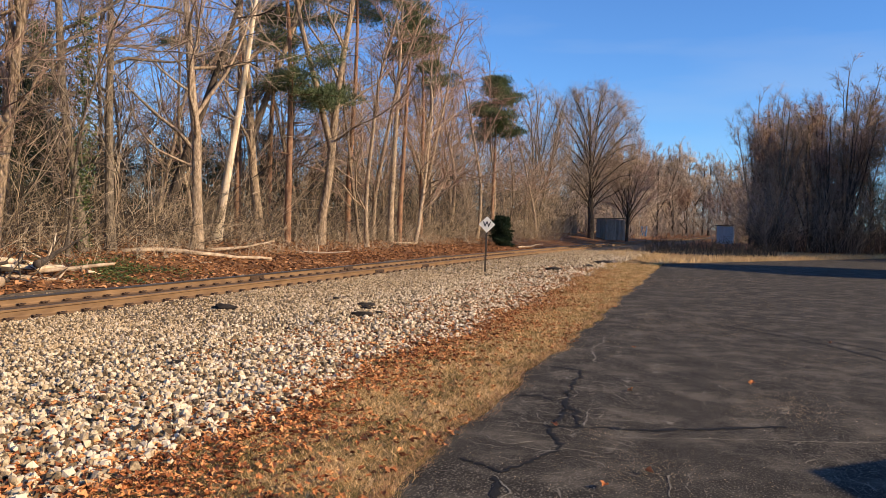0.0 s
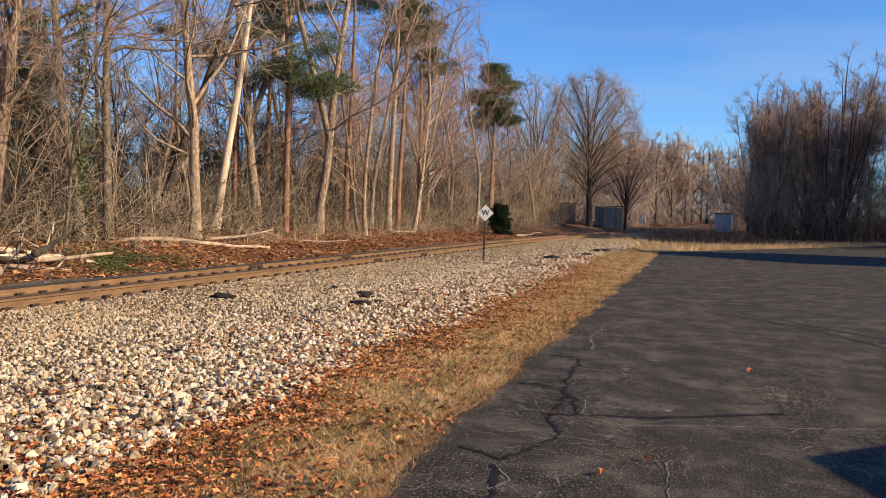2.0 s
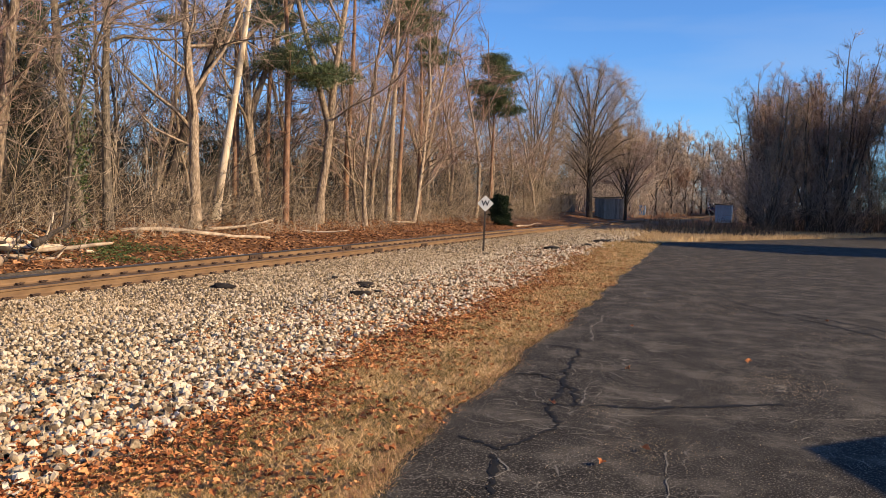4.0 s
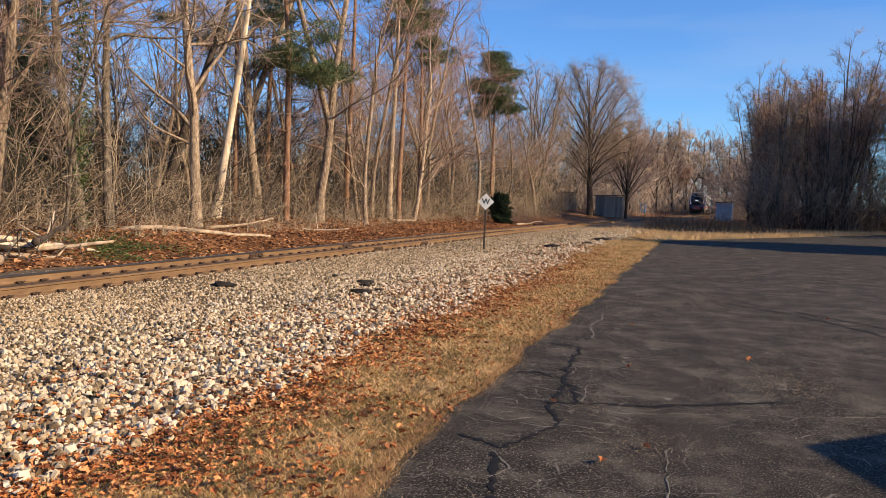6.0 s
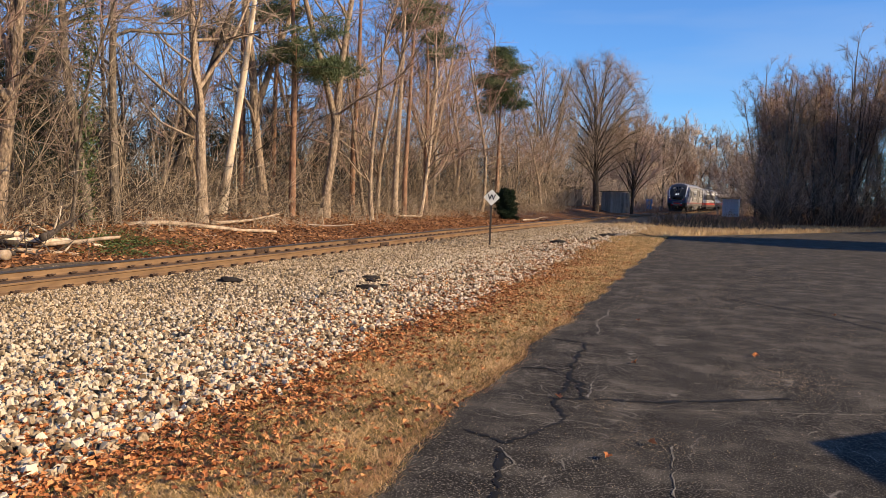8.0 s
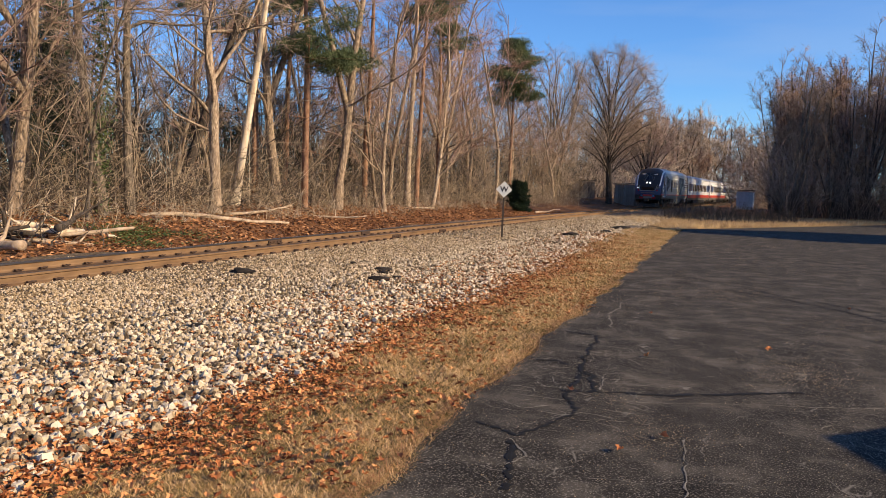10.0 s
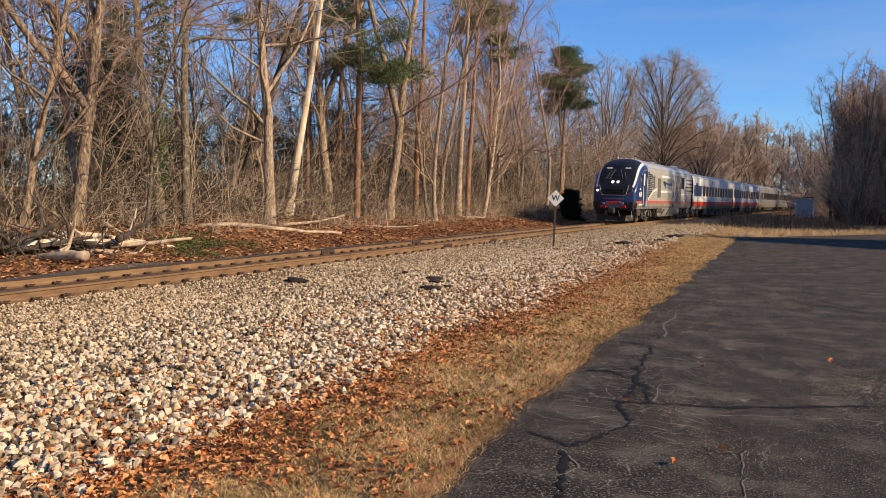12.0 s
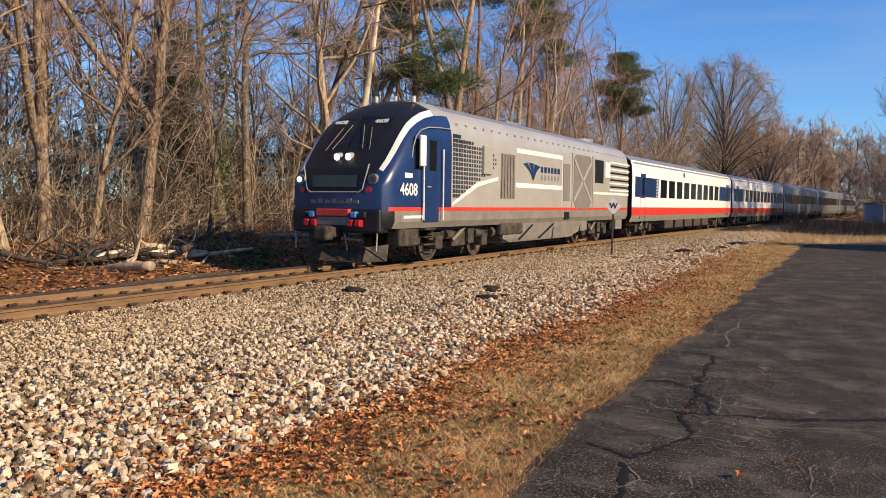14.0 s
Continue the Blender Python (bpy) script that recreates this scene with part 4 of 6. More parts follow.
C = [bare_tree(81, 16.5, 0.17, M_BARK, M_TWIG_WARM, 0.25, 8, 5, 5, reach=0.2, up=0.12, twig_r=0.010, bend=0.03, fork=4, side_r=0.55, fork_spread=(0.1, 0.36), limb_bend=0.13, limb_r=0.009, last=2),
     bare_tree(82, 15, 0.15, M_BARK_DARK, M_TWIG_RED, 0.2, 8, 5, 5, reach=0.23, up=0.10, twig_r=0.010, bend=0.03, fork=4, side_r=0.55, fork_spread=(0.12, 0.42), limb_bend=0.14, limb_r=0.009, leafy=M_OAKLEAF, leaf_n=700),
     bare_tree(83, 13, 0.13, M_BARK_DARK, M_TWIG_WARM, 0.12, 9, 5, 5, reach=0.28, up=0.07, twig_r=0.010, bend=0.04, fork=3, side_r=0.55, fork_spread=(0.15, 0.5), limb_bend=0.16, limb_r=0.009, leafy=M_OAKLEAF, leaf_n=350)]
first_c = [True] * 3
for k in range(66):
    y = float(g.uniform(80, 122))
    az = float(g.uniform(0.6, 16))
    x = y * math.tan(radians(az))
    if x < 3.5 and y < 100:
        continue
    b = int(g.integers(0, 3))
    rz = float(g.uniform(0, 360))
    s = float(g.uniform(0.72, 1.14) * np.interp(az, [0, 3, 9, 17], [0.74, 0.98, 1.2, 1.3]) * y / 98)
    lab = ["tall dark bare tree in shade", "bare tree with a few withered brown leaves", "bushy bare tree with low brown branches"][b]
    if first_c[b]:
        first_c[b] = False
        tagged(place(C[b], x, y, rz, s), lab, "tree", RIGHT)
    else:
        put_copy(C[b], x, y, rz, s, lab, RIGHT)


for k in range(20):                               # the same wood, nearer the lot, past the house: out of view, added to shade the track
    x, y = float(g.uniform(16.5, 36)), float(g.uniform(62, 90))
    put_copy(C[k % 3], x, y, float(g.uniform(0, 360)), float(g.uniform(0.9, 1.15)), ["tall dark bare tree in shade", "bare tree with a few withered brown leaves", "bushy bare tree with low brown branches"][k % 3], RIGHT)


# spruces out of view, added only to throw shade on the track
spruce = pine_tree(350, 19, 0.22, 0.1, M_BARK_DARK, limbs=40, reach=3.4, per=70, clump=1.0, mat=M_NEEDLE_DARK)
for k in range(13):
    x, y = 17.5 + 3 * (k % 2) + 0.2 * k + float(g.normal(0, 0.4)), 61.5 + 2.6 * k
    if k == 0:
        tagged(place(spruce, x, y), "unseen tall dark spruce added to shade the track", "tree", "spruces past the house")
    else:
        put_copy(spruce, x, y, 50.0 * k, 1.0, "unseen tall dark spruce added to shade the track", "spruces past the house")


for k in range(12):                               # dark evergreens added to close the wood behind with a shade-dark backdrop
    put_copy(juniper, 11 + 2.2 * k + float(g.normal(0, 0.6)), 108 + 4 * (k % 3), 47.0 * k, 1.2 + 0.1 * (k % 4), "low dark juniper added to darken the deep wood", "junipers deep in the wood")


# ---------------------------------------------------------------- undergrowth
def thicket(seed, n, xy, hmin, hmax, mat, name, label, thick=0.009, arch=0.25, side=3):
    g = np.random.default_rng(seed)
    T = Tubes()
    for _ in range(n):
        x, y = xy(g)
        h = g.uniform(hmin, hmax)
        pts = wander(g, (x, y, float(ground_z(x, y)) - 0.05), (g.normal(0, 0.4), g.normal(0, 0.4), 1), h, 4, arch, -0.03)
        r = thick * g.uniform(0.7, 1.6)
        T.add(pts, np.linspace(r, r * 0.4, 5), 3)
        for _ in range(side):
            c = g.integers(1, 4)
            d = pts[c + 1] - pts[c]
            d = d / np.linalg.norm(d)
            o = pts[c] + (pts[c + 1] - pts[c]) * g.uniform(0, 1)
            T.spike(o, o + off_shoot(g, d, g.uniform(0.4, 1.2)) * h * g.uniform(0.15, 0.5), r * 0.75)
    return tagged(T.link(name, mat), label, "undergrowth", kind="stuff")


def edge_xy(g):
    y = g.uniform(4, 95)
    return float(track_x(y)) - 8.2 - abs(g.normal(0, 3.0)), y


def low_xy(g):
    y = g.uniform(9, 85)
    return float(track_x(y)) - 6.0 - abs(g.normal(0, 2.0)), y


def right_xy(g):
    y = g.uniform(77, 96)
    return max(4.0 if y < 99 else 2.0, y * math.tan(radians(g.uniform(-0.6, 17)))), y


def deep_xy(g):
    y = g.uniform(6, 125)
    return float(track_x(y)) - 12 - g.uniform(0, 1) ** 1.3 * 34, y


def stem_xy(g):
    y = g.uniform(4, 100)
    return float(track_x(y)) - 8.8 - abs(g.normal(0, 4.5)), y


def far_xy(g):
    x, y = polar(g.uniform(-13, 4), g.uniform(120, 300))
    if abs(x - float(track_x(y))) < 5:
        x += 11 if g.random() < 0.5 else -11
    return x, y


thicket(99, 2600, far_xy, 3.0, 12.0, M_TWIG, "far_brush", "distant brown scrub along the line", 0.05, 0.15, 5)
# near-black saplings stand in for the shade deep in the wood
thicket(96, 2600, deep_xy, 2.5, 9.0, M_TWIG_SHADE, "deep_brush", "mass of saplings deep in the wood, shade in their dark colour", 0.02, 0.12, 6)
thicket(97, 560, stem_xy, 4.0, 11.0, M_BRUSH, "sapling_stems", "thin upright tan saplings at the wood's edge", 0.014, 0.09, 9)
thicket(98, 800, right_xy, 3.0, 9.0, M_TWIG, "dark_saplings", "dark thin saplings beyond the asphalt", 0.022, 0.1, 6)
thicket(91, 2300, edge_xy, 0.8, 3.8, M_BRUSH, "brush", "dense tangle of bare tan brush under the trees", 0.0095, 0.5, 6)
# dark half of the brush: shade under the trees painted into its colour
thicket(191, 2600, lambda g: (edge_xy(g)[0] - 1.5, edge_xy(g)[1]), 0.8, 3.4, M_TWIG_SHADE, "shaded_brush", "tangled brush with the wood's shade put into its dark colour", 0.012, 0.5, 6)
thicket(92, 1500, low_xy, 0.4, 1.6, M_BRUSH, "low_brush", "low dry tangled briars on the bank", 0.008, 0.4)
# the reeds take the same shade-dark twig colour
thicket(94, 700, lambda g: (g.uniform(-5.5, 4), g.uniform(58, 73)), 0.5, 1.5, M_TWIG_SHADE, "dry_reeds", "brown dry reeds between the grass and the track", 0.012, 0.12, 2)
# the backlit wood's shade is put into this undergrowth's colour
thicket(93, 1500, right_xy, 1.2, 4.5, M_TWIG_SHADE, "dark_brush", "bare undergrowth beyond the asphalt, shade in its dark colour", 0.014)


# ---------------------------------------------------------------- train
M_BLUE = material("navy_paint", [(0.009, 0.026, 0.092), (0.014, 0.038, 0.125)], 1.5, 0.3)
M_BLACK = material("black_paint", [(0.005, 0.005, 0.006), (0.011, 0.011, 0.012)], 3, 0.45)
M_GLASS = material("dark_window_glass", [(0.006, 0.007, 0.009), (0.012, 0.013, 0.016)], 1, 0.08)
M_SILVER = material("silver_grey_paint", [(0.42, 0.405, 0.36), (0.50, 0.48, 0.43)], 1.2, 0.33, 0.3)
M_WHITE = material("white_paint", [(0.70, 0.69, 0.66), (0.78, 0.77, 0.75)], 1.5, 0.4)
M_RED = material("red_paint", [(0.52, 0.035, 0.02), (0.62, 0.05, 0.03)], 1.5, 0.4)
M_SKIRT = material("dusty_grey_paint", [(0.15, 0.135, 0.115), (0.23, 0.21, 0.18)], 2.2, 0.6)
M_VENT = material("grey_vent", [(0.14, 0.125, 0.11), (0.2, 0.185, 0.165)], 3, 0.6)
M_STEEL = material("dusty_underframe", [(0.012, 0.010, 0.008), (0.046, 0.037, 0.028), (0.115, 0.092, 0.07)], 5, 0.8, 0.1, 0.004, 30)
M_WHEEL = material("wheel_steel", [(0.05, 0.04, 0.033), (0.14, 0.115, 0.09)], 6, 0.6, 0.5)
M_ROOF = material("grey_roof", [(0.20, 0.22, 0.26), (0.28, 0.30, 0.34)], 2, 0.45, 0.2)
M_STAINLESS = material("fluted_stainless", [(0.32, 0.32, 0.31), (0.46, 0.455, 0.44)], 3, 0.35, 0.6, stretch=(1, 0.1, 4))
M_LAMP = glowing("headlamp", (1.0, 0.97, 0.9), 3.0)
M_LENS_RED = material("red_lens", [(0.35, 0.01, 0.02), (0.5, 0.02, 0.03)], 2, 0.2)
M_HOSE_BLUE = material("blue_cap", [(0.05, 0.2, 0.5), (0.08, 0.28, 0.6)], 2, 0.4)


M_GRILLE = material("dark_grille", [(0.012, 0.016, 0.028), (0.03, 0.036, 0.055)], 4, 0.5)


def body_mesh(name, stations, profile, parent, pick, mats, close=True):
    """Loft: stations of (y, half width, top height); profile of (width share, height) up one side. pick(ring, side, y, z, x) gives a material."""
    n = len(profile)
    zt = profile[-1][1]
    rings = []
    for y, w, top in stations:
        half = []
        for px, pz in profile:
            z = pz if pz <= 1.5 else 1.5 + (pz - 1.5) * (top - 1.5) / (zt - 1.5)
            half.append((px * w, y, z))
        rings.append(half + [(-x, yy, z) for x, yy, z in half[::-1]])
    v = np.array(rings).reshape(-1, 3)
    m = 2 * n
    f, idx = [], []
    for k in range(len(stations) - 1):
        for j in range(m):
            a, b = k * m + j, k * m + (j + 1) % m
            f.append((a, a + m, b + m, b))
            c = (v[a] + v[b] + v[a + m] + v[b + m]) / 4
            idx.append(pick(j if j < n else m - 2 - j, c))
    f.append(tuple(range(m)))
    idx.append(pick(-1, v[:m].mean(0)))
    f.append(tuple(range((len(stations) - 1) * m, len(stations) * m))[::-1])
    idx.append(pick(-2, v[-m:].mean(0)))
    ob = mesh_object(name, v, f, None, parent, True, mats=mats, index=idx)
    ob.data.set_sharp_from_angle(angle=radians(27))
    return ob


def text_part(name, words, size, m, mat, parent, label):
    c = bpy.data.curves.new(name, "FONT")
    c.body, c.size, c.extrude, c.align_x, c.align_y = words, size, 0.003, "CENTER", "CENTER"
    c.offset = size * 0.018
    c.materials.append(mat)
    o = new(name, c)
    o.parent = parent
    o.matrix_basis = m
    return tagged(o, label)


def wheelset(parent, y, r):
    ax = new("wheelset")
    ax.parent = parent
    ax.matrix_basis = pose(0, y, r)
    part("axle", rod_bm((-0.75, 0, 0), (0.75, 0, 0), 0.085, 10), M_STEEL, ax)
    for s in (-1, 1):
        bm = bmesh.new()
        prof = [(0.0, 0.62), (0.0, 0.80), (0.16, 0.80), (0.24, 0.755), (r * 0.76, 0.765), (r * 0.84, 0.815), (r, 0.815), (r, 0.715), (r + 0.028, 0.69), (r + 0.02, 0.675), (r * 0.8, 0.675), (r * 0.7, 0.72), (0.2, 0.71)]
        seg = 26
        rings = [[bm.verts.new((s * px, q * math.cos(2 * math.pi * i / seg), q * math.sin(2 * math.pi * i / seg))) for i in range(seg)] for q, px in prof[1:]]
        for a, b in zip(rings, rings[1:]):
            for i in range(seg):
                j = (i + 1) % seg
                bm.faces.new((a[i], a[j], b[j], b[i]))
        bm.faces.new(rings[-1])
        for i in range(6):
            t = i * math.pi / 3
            rod_bm((s * 0.80, 0.2 * math.cos(t), 0.2 * math.sin(t)), (s * 0.83, 0.2 * math.cos(t), 0.2 * math.sin(t)), 0.025, 6, None, bm)
        bmesh.ops.recalc_face_normals(bm, faces=bm.faces)
        part("wheel", bm, M_WHEEL, ax)
    return ax


def bogie(parent, y, base, r, sets):
    """A truck: side frames, springs, boxes, dampers; its wheelsets turn."""
    for yy in (y - base / 2, y + base / 2):
        sets.append((wheelset(parent, yy, r), y, yy, r))
    for s in (-1, 1):
        x0, x1 = sorted((s * 0.93, s * 1.1))
        bm = box_bm(x0, x1, y - base / 2 - 0.25, y + base / 2 + 0.25, 0.62, 0.80, 0.03)
        box_bm(x0, x1, y - 0.55, y + 0.55, 0.36, 0.66, 0.04, bm)
        part("side_frame", bm, M_STEEL, parent)
        for yy in (y - base / 2, y + base / 2):
            part("axle_box", box_bm(min(s * 0.9, s * 1.18), max(s * 0.9, s * 1.18), yy - 0.2, yy + 0.2, r - 0.2, r + 0.17, 0.04), M_STEEL, parent)
            for d in (-0.32, 0.32):
                bm = bmesh.new()
                for q in range(5):
                    bmesh.ops.create_cone(bm, cap_ends=True, segments=12, radius1=0.1, radius2=0.1, depth=0.035, matrix=Matrix.Translation((s * 1.04, yy + d, 0.62 + 0.065 * q)))
                part("spring", bm, M_STEEL, parent)
        part("damper", rod_bm((s * 1.2, y - 0.75, 0.55), (s * 1.2, y + 0.1, 0.95), 0.05, 8), M_SKIRT, parent)
        part("brake_hanger", box_bm(min(s * 1.0, s * 1.22), max(s * 1.0, s * 1.22), y + 0.25, y + 0.62, 0.42, 0.9, 0.03), M_STEEL, parent)
    part("bolster", box_bm(-0.9, 0.9, y - 0.35, y + 0.35, 0.5, 0.85, 0.04), M_STEEL, parent)


WHEELS = []


def locomotive():
    """Passenger diesel locomotive; nose at local y = 0, body behind it, rails at z = 0."""
    L = 21.2
    lo = tagged(new("locomotive"), "navy and silver passenger diesel locomotive with lit headlights", "locomotive")
    prof = [(0.94, 0.95), (1.0, 1.12), (1.0, 1.38), (1.0, 1.48), (1.0, 2.2), (1.0, 3.05), (0.99, 3.45), (0.94, 3.76), (0.885, 3.92), (0.80, 4.08), (0.55, 4.27), (0.25, 4.36)]
    st = [(0.0, 1.16, 2.1), (0.06, 1.3, 2.28), (0.2, 1.41, 2.48), (0.4, 1.46, 2.72), (0.7, 1.49, 3.1), (1.0, 1.5, 3.48), (1.3, 1.5, 3.78), (1.6, 1.5, 3.98), (2.0, 1.5, 4.17), (2.5, 1.5, 4.31), (3.0, 1.5, 4.36), (3.25, 1.5, 4.36)]
    st += [(y, 1.5, 4.36) for y in (6.4, 12.0, 17.5, L - 0.25)] + [(L, 1.44, 4.3)]

    def pick(j, c):
        y, z, ax = c[1], c[2], abs(c[0])
        if j == -1:
            return 0
        if j == -2:
            return 2
        if j <= 1:
            return 4 if y > 0.5 else 1
        if j == 2:
            return 3 if y > 0.3 else 0
        if y < 2.3:
            if j >= 9:
                return 1
            if j == 8:
                return 5 if y > 0.25 else 0
            return 0
        if y < 3.25:
            return 2 if j >= 8 else 0
        return 6 if j >= 9 else 2
    body_mesh("body", st, prof, lo, pick, [M_BLUE, M_BLACK, M_SILVER, M_RED, M_SKIRT, M_WHITE, M_ROOF])
    # windscreen, two panes on the raked nose
    def rake(y):
        return float(np.interp(y, [s[0] for s in st], [s[2] for s in st]))
    for s in (-1, 1):
        pts = [(s * 0.05, 0.6, rake(0.6) + 0.03), (s * 0.84, 0.62, rake(0.62) - 0.08), (s * 0.86, 1.28, rake(1.28) - 0.08), (s * 0.05, 1.28, rake(1.28) + 0.025)]
        part("windscreen", poly_bm(pts, 0.025, "z"), M_GLASS, lo, "raked dark windscreen pane")
        part("wiper", rod_bm((s * 0.45, 0.5, rake(0.5) + 0.06), (s * 0.18, 1.0, rake(1.0) + 0.06), 0.012, 6), M_VENT, lo)
        part("wiper", rod_bm((s * 0.66, 0.5, rake(0.5) + 0.04), (s * 0.44, 0.95, rake(0.95) + 0.05), 0.010, 6), M_VENT, lo)
        hl = part("headlight", rod_bm((s * 0.17, 0.30, 2.70), (s * 0.17, 0.46, 2.72), 0.10, 16), M_SILVER, lo, "round silver-rimmed headlight")
        part("lens", rod_bm((s * 0.17, 0.285, 2.70), (s * 0.17, 0.31, 2.70), 0.08, 16), M_LAMP, hl, "glowing white lens")
        m = rod_bm((s * 1.08, -0.02, 2.14), (s * 1.08, 0.14, 2.14), 0.13, 16)
        mk = part("ditch_light", m, M_VENT, lo, "round grey-rimmed ditch light")
        part("lens", rod_bm((s * 1.08, -0.035, 2.14), (s * 1.08, -0.015, 2.14), 0.065, 16), M_LAMP if s < 0 else M_GLASS, mk)
        part("marker_light", rod_bm((s * 0.98, -0.03, 1.88), (s * 0.98, 0.1, 1.88), 0.085, 12), M_LENS_RED, lo, "red marker light")
        for q, mm in ((0.55, M_LENS_RED), (0.76, M_LENS_RED)):
            part("hose_cap", box_bm(s * q - 0.08, s * q + 0.08, -0.18, 0.02, 0.99, 1.17, 0.03), mm, lo, "red cable socket")
        part("hose_cap", box_bm(s * 0.62 - 0.09, s * 0.62 + 0.09, -0.16, 0.02, 1.21, 1.36, 0.03), M_HOSE_BLUE, lo, "blue cable socket")
        part("hose_cap", box_bm(s * 0.86 - 0.09, s * 0.86 + 0.09, -0.14, 0.02, 1.21, 1.36, 0.03), M_BLACK, lo)
        part("grab_rail", rod_bm((s * 1.2, 0.0, 0.42), (s * 1.22, 0.02, 1.0), 0.018, 6), M_SILVER, lo)
        part("brake_hose", rod_bm((s * 0.35, -0.12, 0.85), (s * 0.5, -0.2, 0.42), 0.03, 8), M_BLACK, lo)
        tilt = math.degrees(math.atan2(rake(1.3) - rake(1.0), 0.3))
        text_part("number", "4608", 0.2, pose(s * 0.62, 1.12, rake(1.12) + 0.035, tilt, 0, 0), M_WHITE, lo, "white road number on the windscreen")
    bm = poly_bm([(-0.78, -0.01, 1.86), (0.78, -0.01, 1.86), (0.95, 0.12, 2.42), (-0.95, 0.12, 2.42)], -0.03, "y")
    part("nose_panel", bm, M_BLACK, lo, "black recessed nose panel")
    part("nose_grille", box_bm(-0.66, 0.66, -0.06, 0.06, 1.92, 2.26, 0.03), M_GLASS, lo)
    for q in range(7):
        part("nose_bar", box_bm(-0.72 + q * 0.21, -0.56 + q * 0.21, -0.03, 0.01, 1.56, 1.64 + 0.03 * (q % 2), 0), M_VENT, lo, "grey lettering bar")
    part("bumper_panel", box_bm(-0.48, 0.48, -0.14, 0.05, 1.24, 1.42, 0.02), M_RED, lo, "red anti-climber panel")
    part("bumper_panel", box_bm(-0.48, 0.48, -0.12, 0.05, 1.02, 1.23, 0.02), M_VENT, lo, "grey anti-climber panel")
    part("front_beam", box_bm(-1.3, 1.3, -0.03, 0.4, 0.84, 1.43, 0.06), M_BLACK, lo, "black end beam under the nose")
    trim = rod_bm((-0.97, 0.02, 2.5), (-0.82, -0.045, 1.9), 0.016, 6)
    rod_bm((0.97, 0.02, 2.5), (0.82, -0.045, 1.9), 0.016, 6, None, trim)
    rod_bm((-0.82, -0.045, 1.9), (-0.72, -0.05, 1.83), 0.016, 6, None, trim)
    rod_bm((0.82, -0.045, 1.9), (0.72, -0.05, 1.83), 0.016, 6, None, trim)
    rod_bm((-0.72, -0.05, 1.83), (0.72, -0.05, 1.83), 0.016, 6, None, trim)
    part("nose_trim", trim, M_SILVER, lo, "thin silver edge of the black nose panel")
    part("coupler", box_bm(-0.14, 0.14, -0.55, 0.4, 0.72, 0.98, 0.05), M_STEEL, lo, "rusty coupler")
    part("coupler_head", box_bm(-0.22, 0.2, -0.62, -0.3, 0.66, 1.02, 0.07), M_STEEL, lo)
    bm = poly_bm([(-1.2, 0.42, 0.16), (-0.45, -0.05, 0.14), (0.8, -0.05, 0.14), (1.2, 0.42, 0.16), (1.2, 0.5, 0.56), (0.8, 0.1, 0.5), (-0.45, 0.1, 0.5), (-1.2, 0.5, 0.56)], 0.06, "y")
    part("pilot_plow", bm, M_STEEL, lo, "dusty dark snow plow under the coupler")
    part("horn", rod_bm((0.72, 2.5, 4.25), (0.72, 2.5, 4.42), 0.07, 10), M_SILVER, lo)
    part("horn", rod_bm((-0.45, 2.5, 4.3), (-0.45, 2.5, 4.46), 0.06, 10), M_SILVER, lo)
    part("roof_antenna", rod_bm((0.1, 2.6, 4.3), (0.1, 2.6, 4.46), 0.05, 8), M_SILVER, lo)
    # sides
    for s in (-1, 1):
        def slab(name, y0, y1, z0, z1, mat, label="", d=0.012, bevel=0.0, x=1.5):
            return part(name, box_bm(min(s * (x - 0.03), s * (x + d)), max(s * (x - 0.03), s * (x + d)), y0, y1, z0, z1, bevel), mat, lo, label)
        door = slab("cab_door", 1.72, 2.52, 1.1, 3.3, M_BLUE, "navy cab door", 0.018, 0.006)
        w = part("door_window", box_bm(min(s * 1.5, s * 1.526), max(s * 1.5, s * 1.526), 1.98, 2.36, 2.42, 3.2, 0.008), M_GLASS, door)
        part("door_handle", rod_bm((s * 1.55, 1.82, 2.0), (s * 1.55, 2.02, 2.0), 0.02, 6), M_SILVER, door)
        slab("cab_window", 1.25, 1.66, 2.42, 3.2, M_GLASS, "dark side window of the cab", 0.012, 0.008)
        part("mirror", box_bm(min(s * 1.6, s * 1.67), max(s * 1.6, s * 1.67), 1.3, 1.58, 2.5, 3.28, 0.03), M_WHITE, lo, "tall white wing mirror")
        part("mirror_arm", rod_bm((s * 1.46, 1.5, 3.15), (s * 1.64, 1.47, 3.15), 0.018, 6), M_BLACK, lo)
        for y in (1.62, 2.66):
            part("handrail", rod_bm((s * 1.57, y, 1.15), (s * 1.57, y, 3.0), 0.02, 6), M_WHITE, lo)
        for q in range(4):
            part("cab_step", box_bm(min(s * 1.3, s * 1.5), max(s * 1.3, s * 1.5), 1.8, 2.4, 0.3 + 0.2 * q, 0.33 + 0.2 * q), M_STEEL, lo)
        arch = bmesh.new()
        bow = [(1.12, 2.7), (1.18, 3.0), (1.32, 3.25), (1.55, 3.42), (1.95, 3.52), (2.6, 3.56), (3.24, 3.57)]
        for p, q in zip(bow, bow[1:]):
            rod_bm((s * 1.508, *p), (s * 1.508, *q), 0.016, 6, None, arch)
        part("drip_rail", arch, M_SILVER, lo, "curved drip rail over the cab door")
        # intake grille: rows of dark openings that shrink backwards, cut off by a slope below
        for q in range(15 if s > 0 else 0):
            z = 3.42 - q * 0.125
            for k in range(18):
                y = 3.33 + k * 0.162
                if z < 1.72 + 0.062 * max(0, k - 1) or z > 3.5 - 0.028 * k:
                    continue
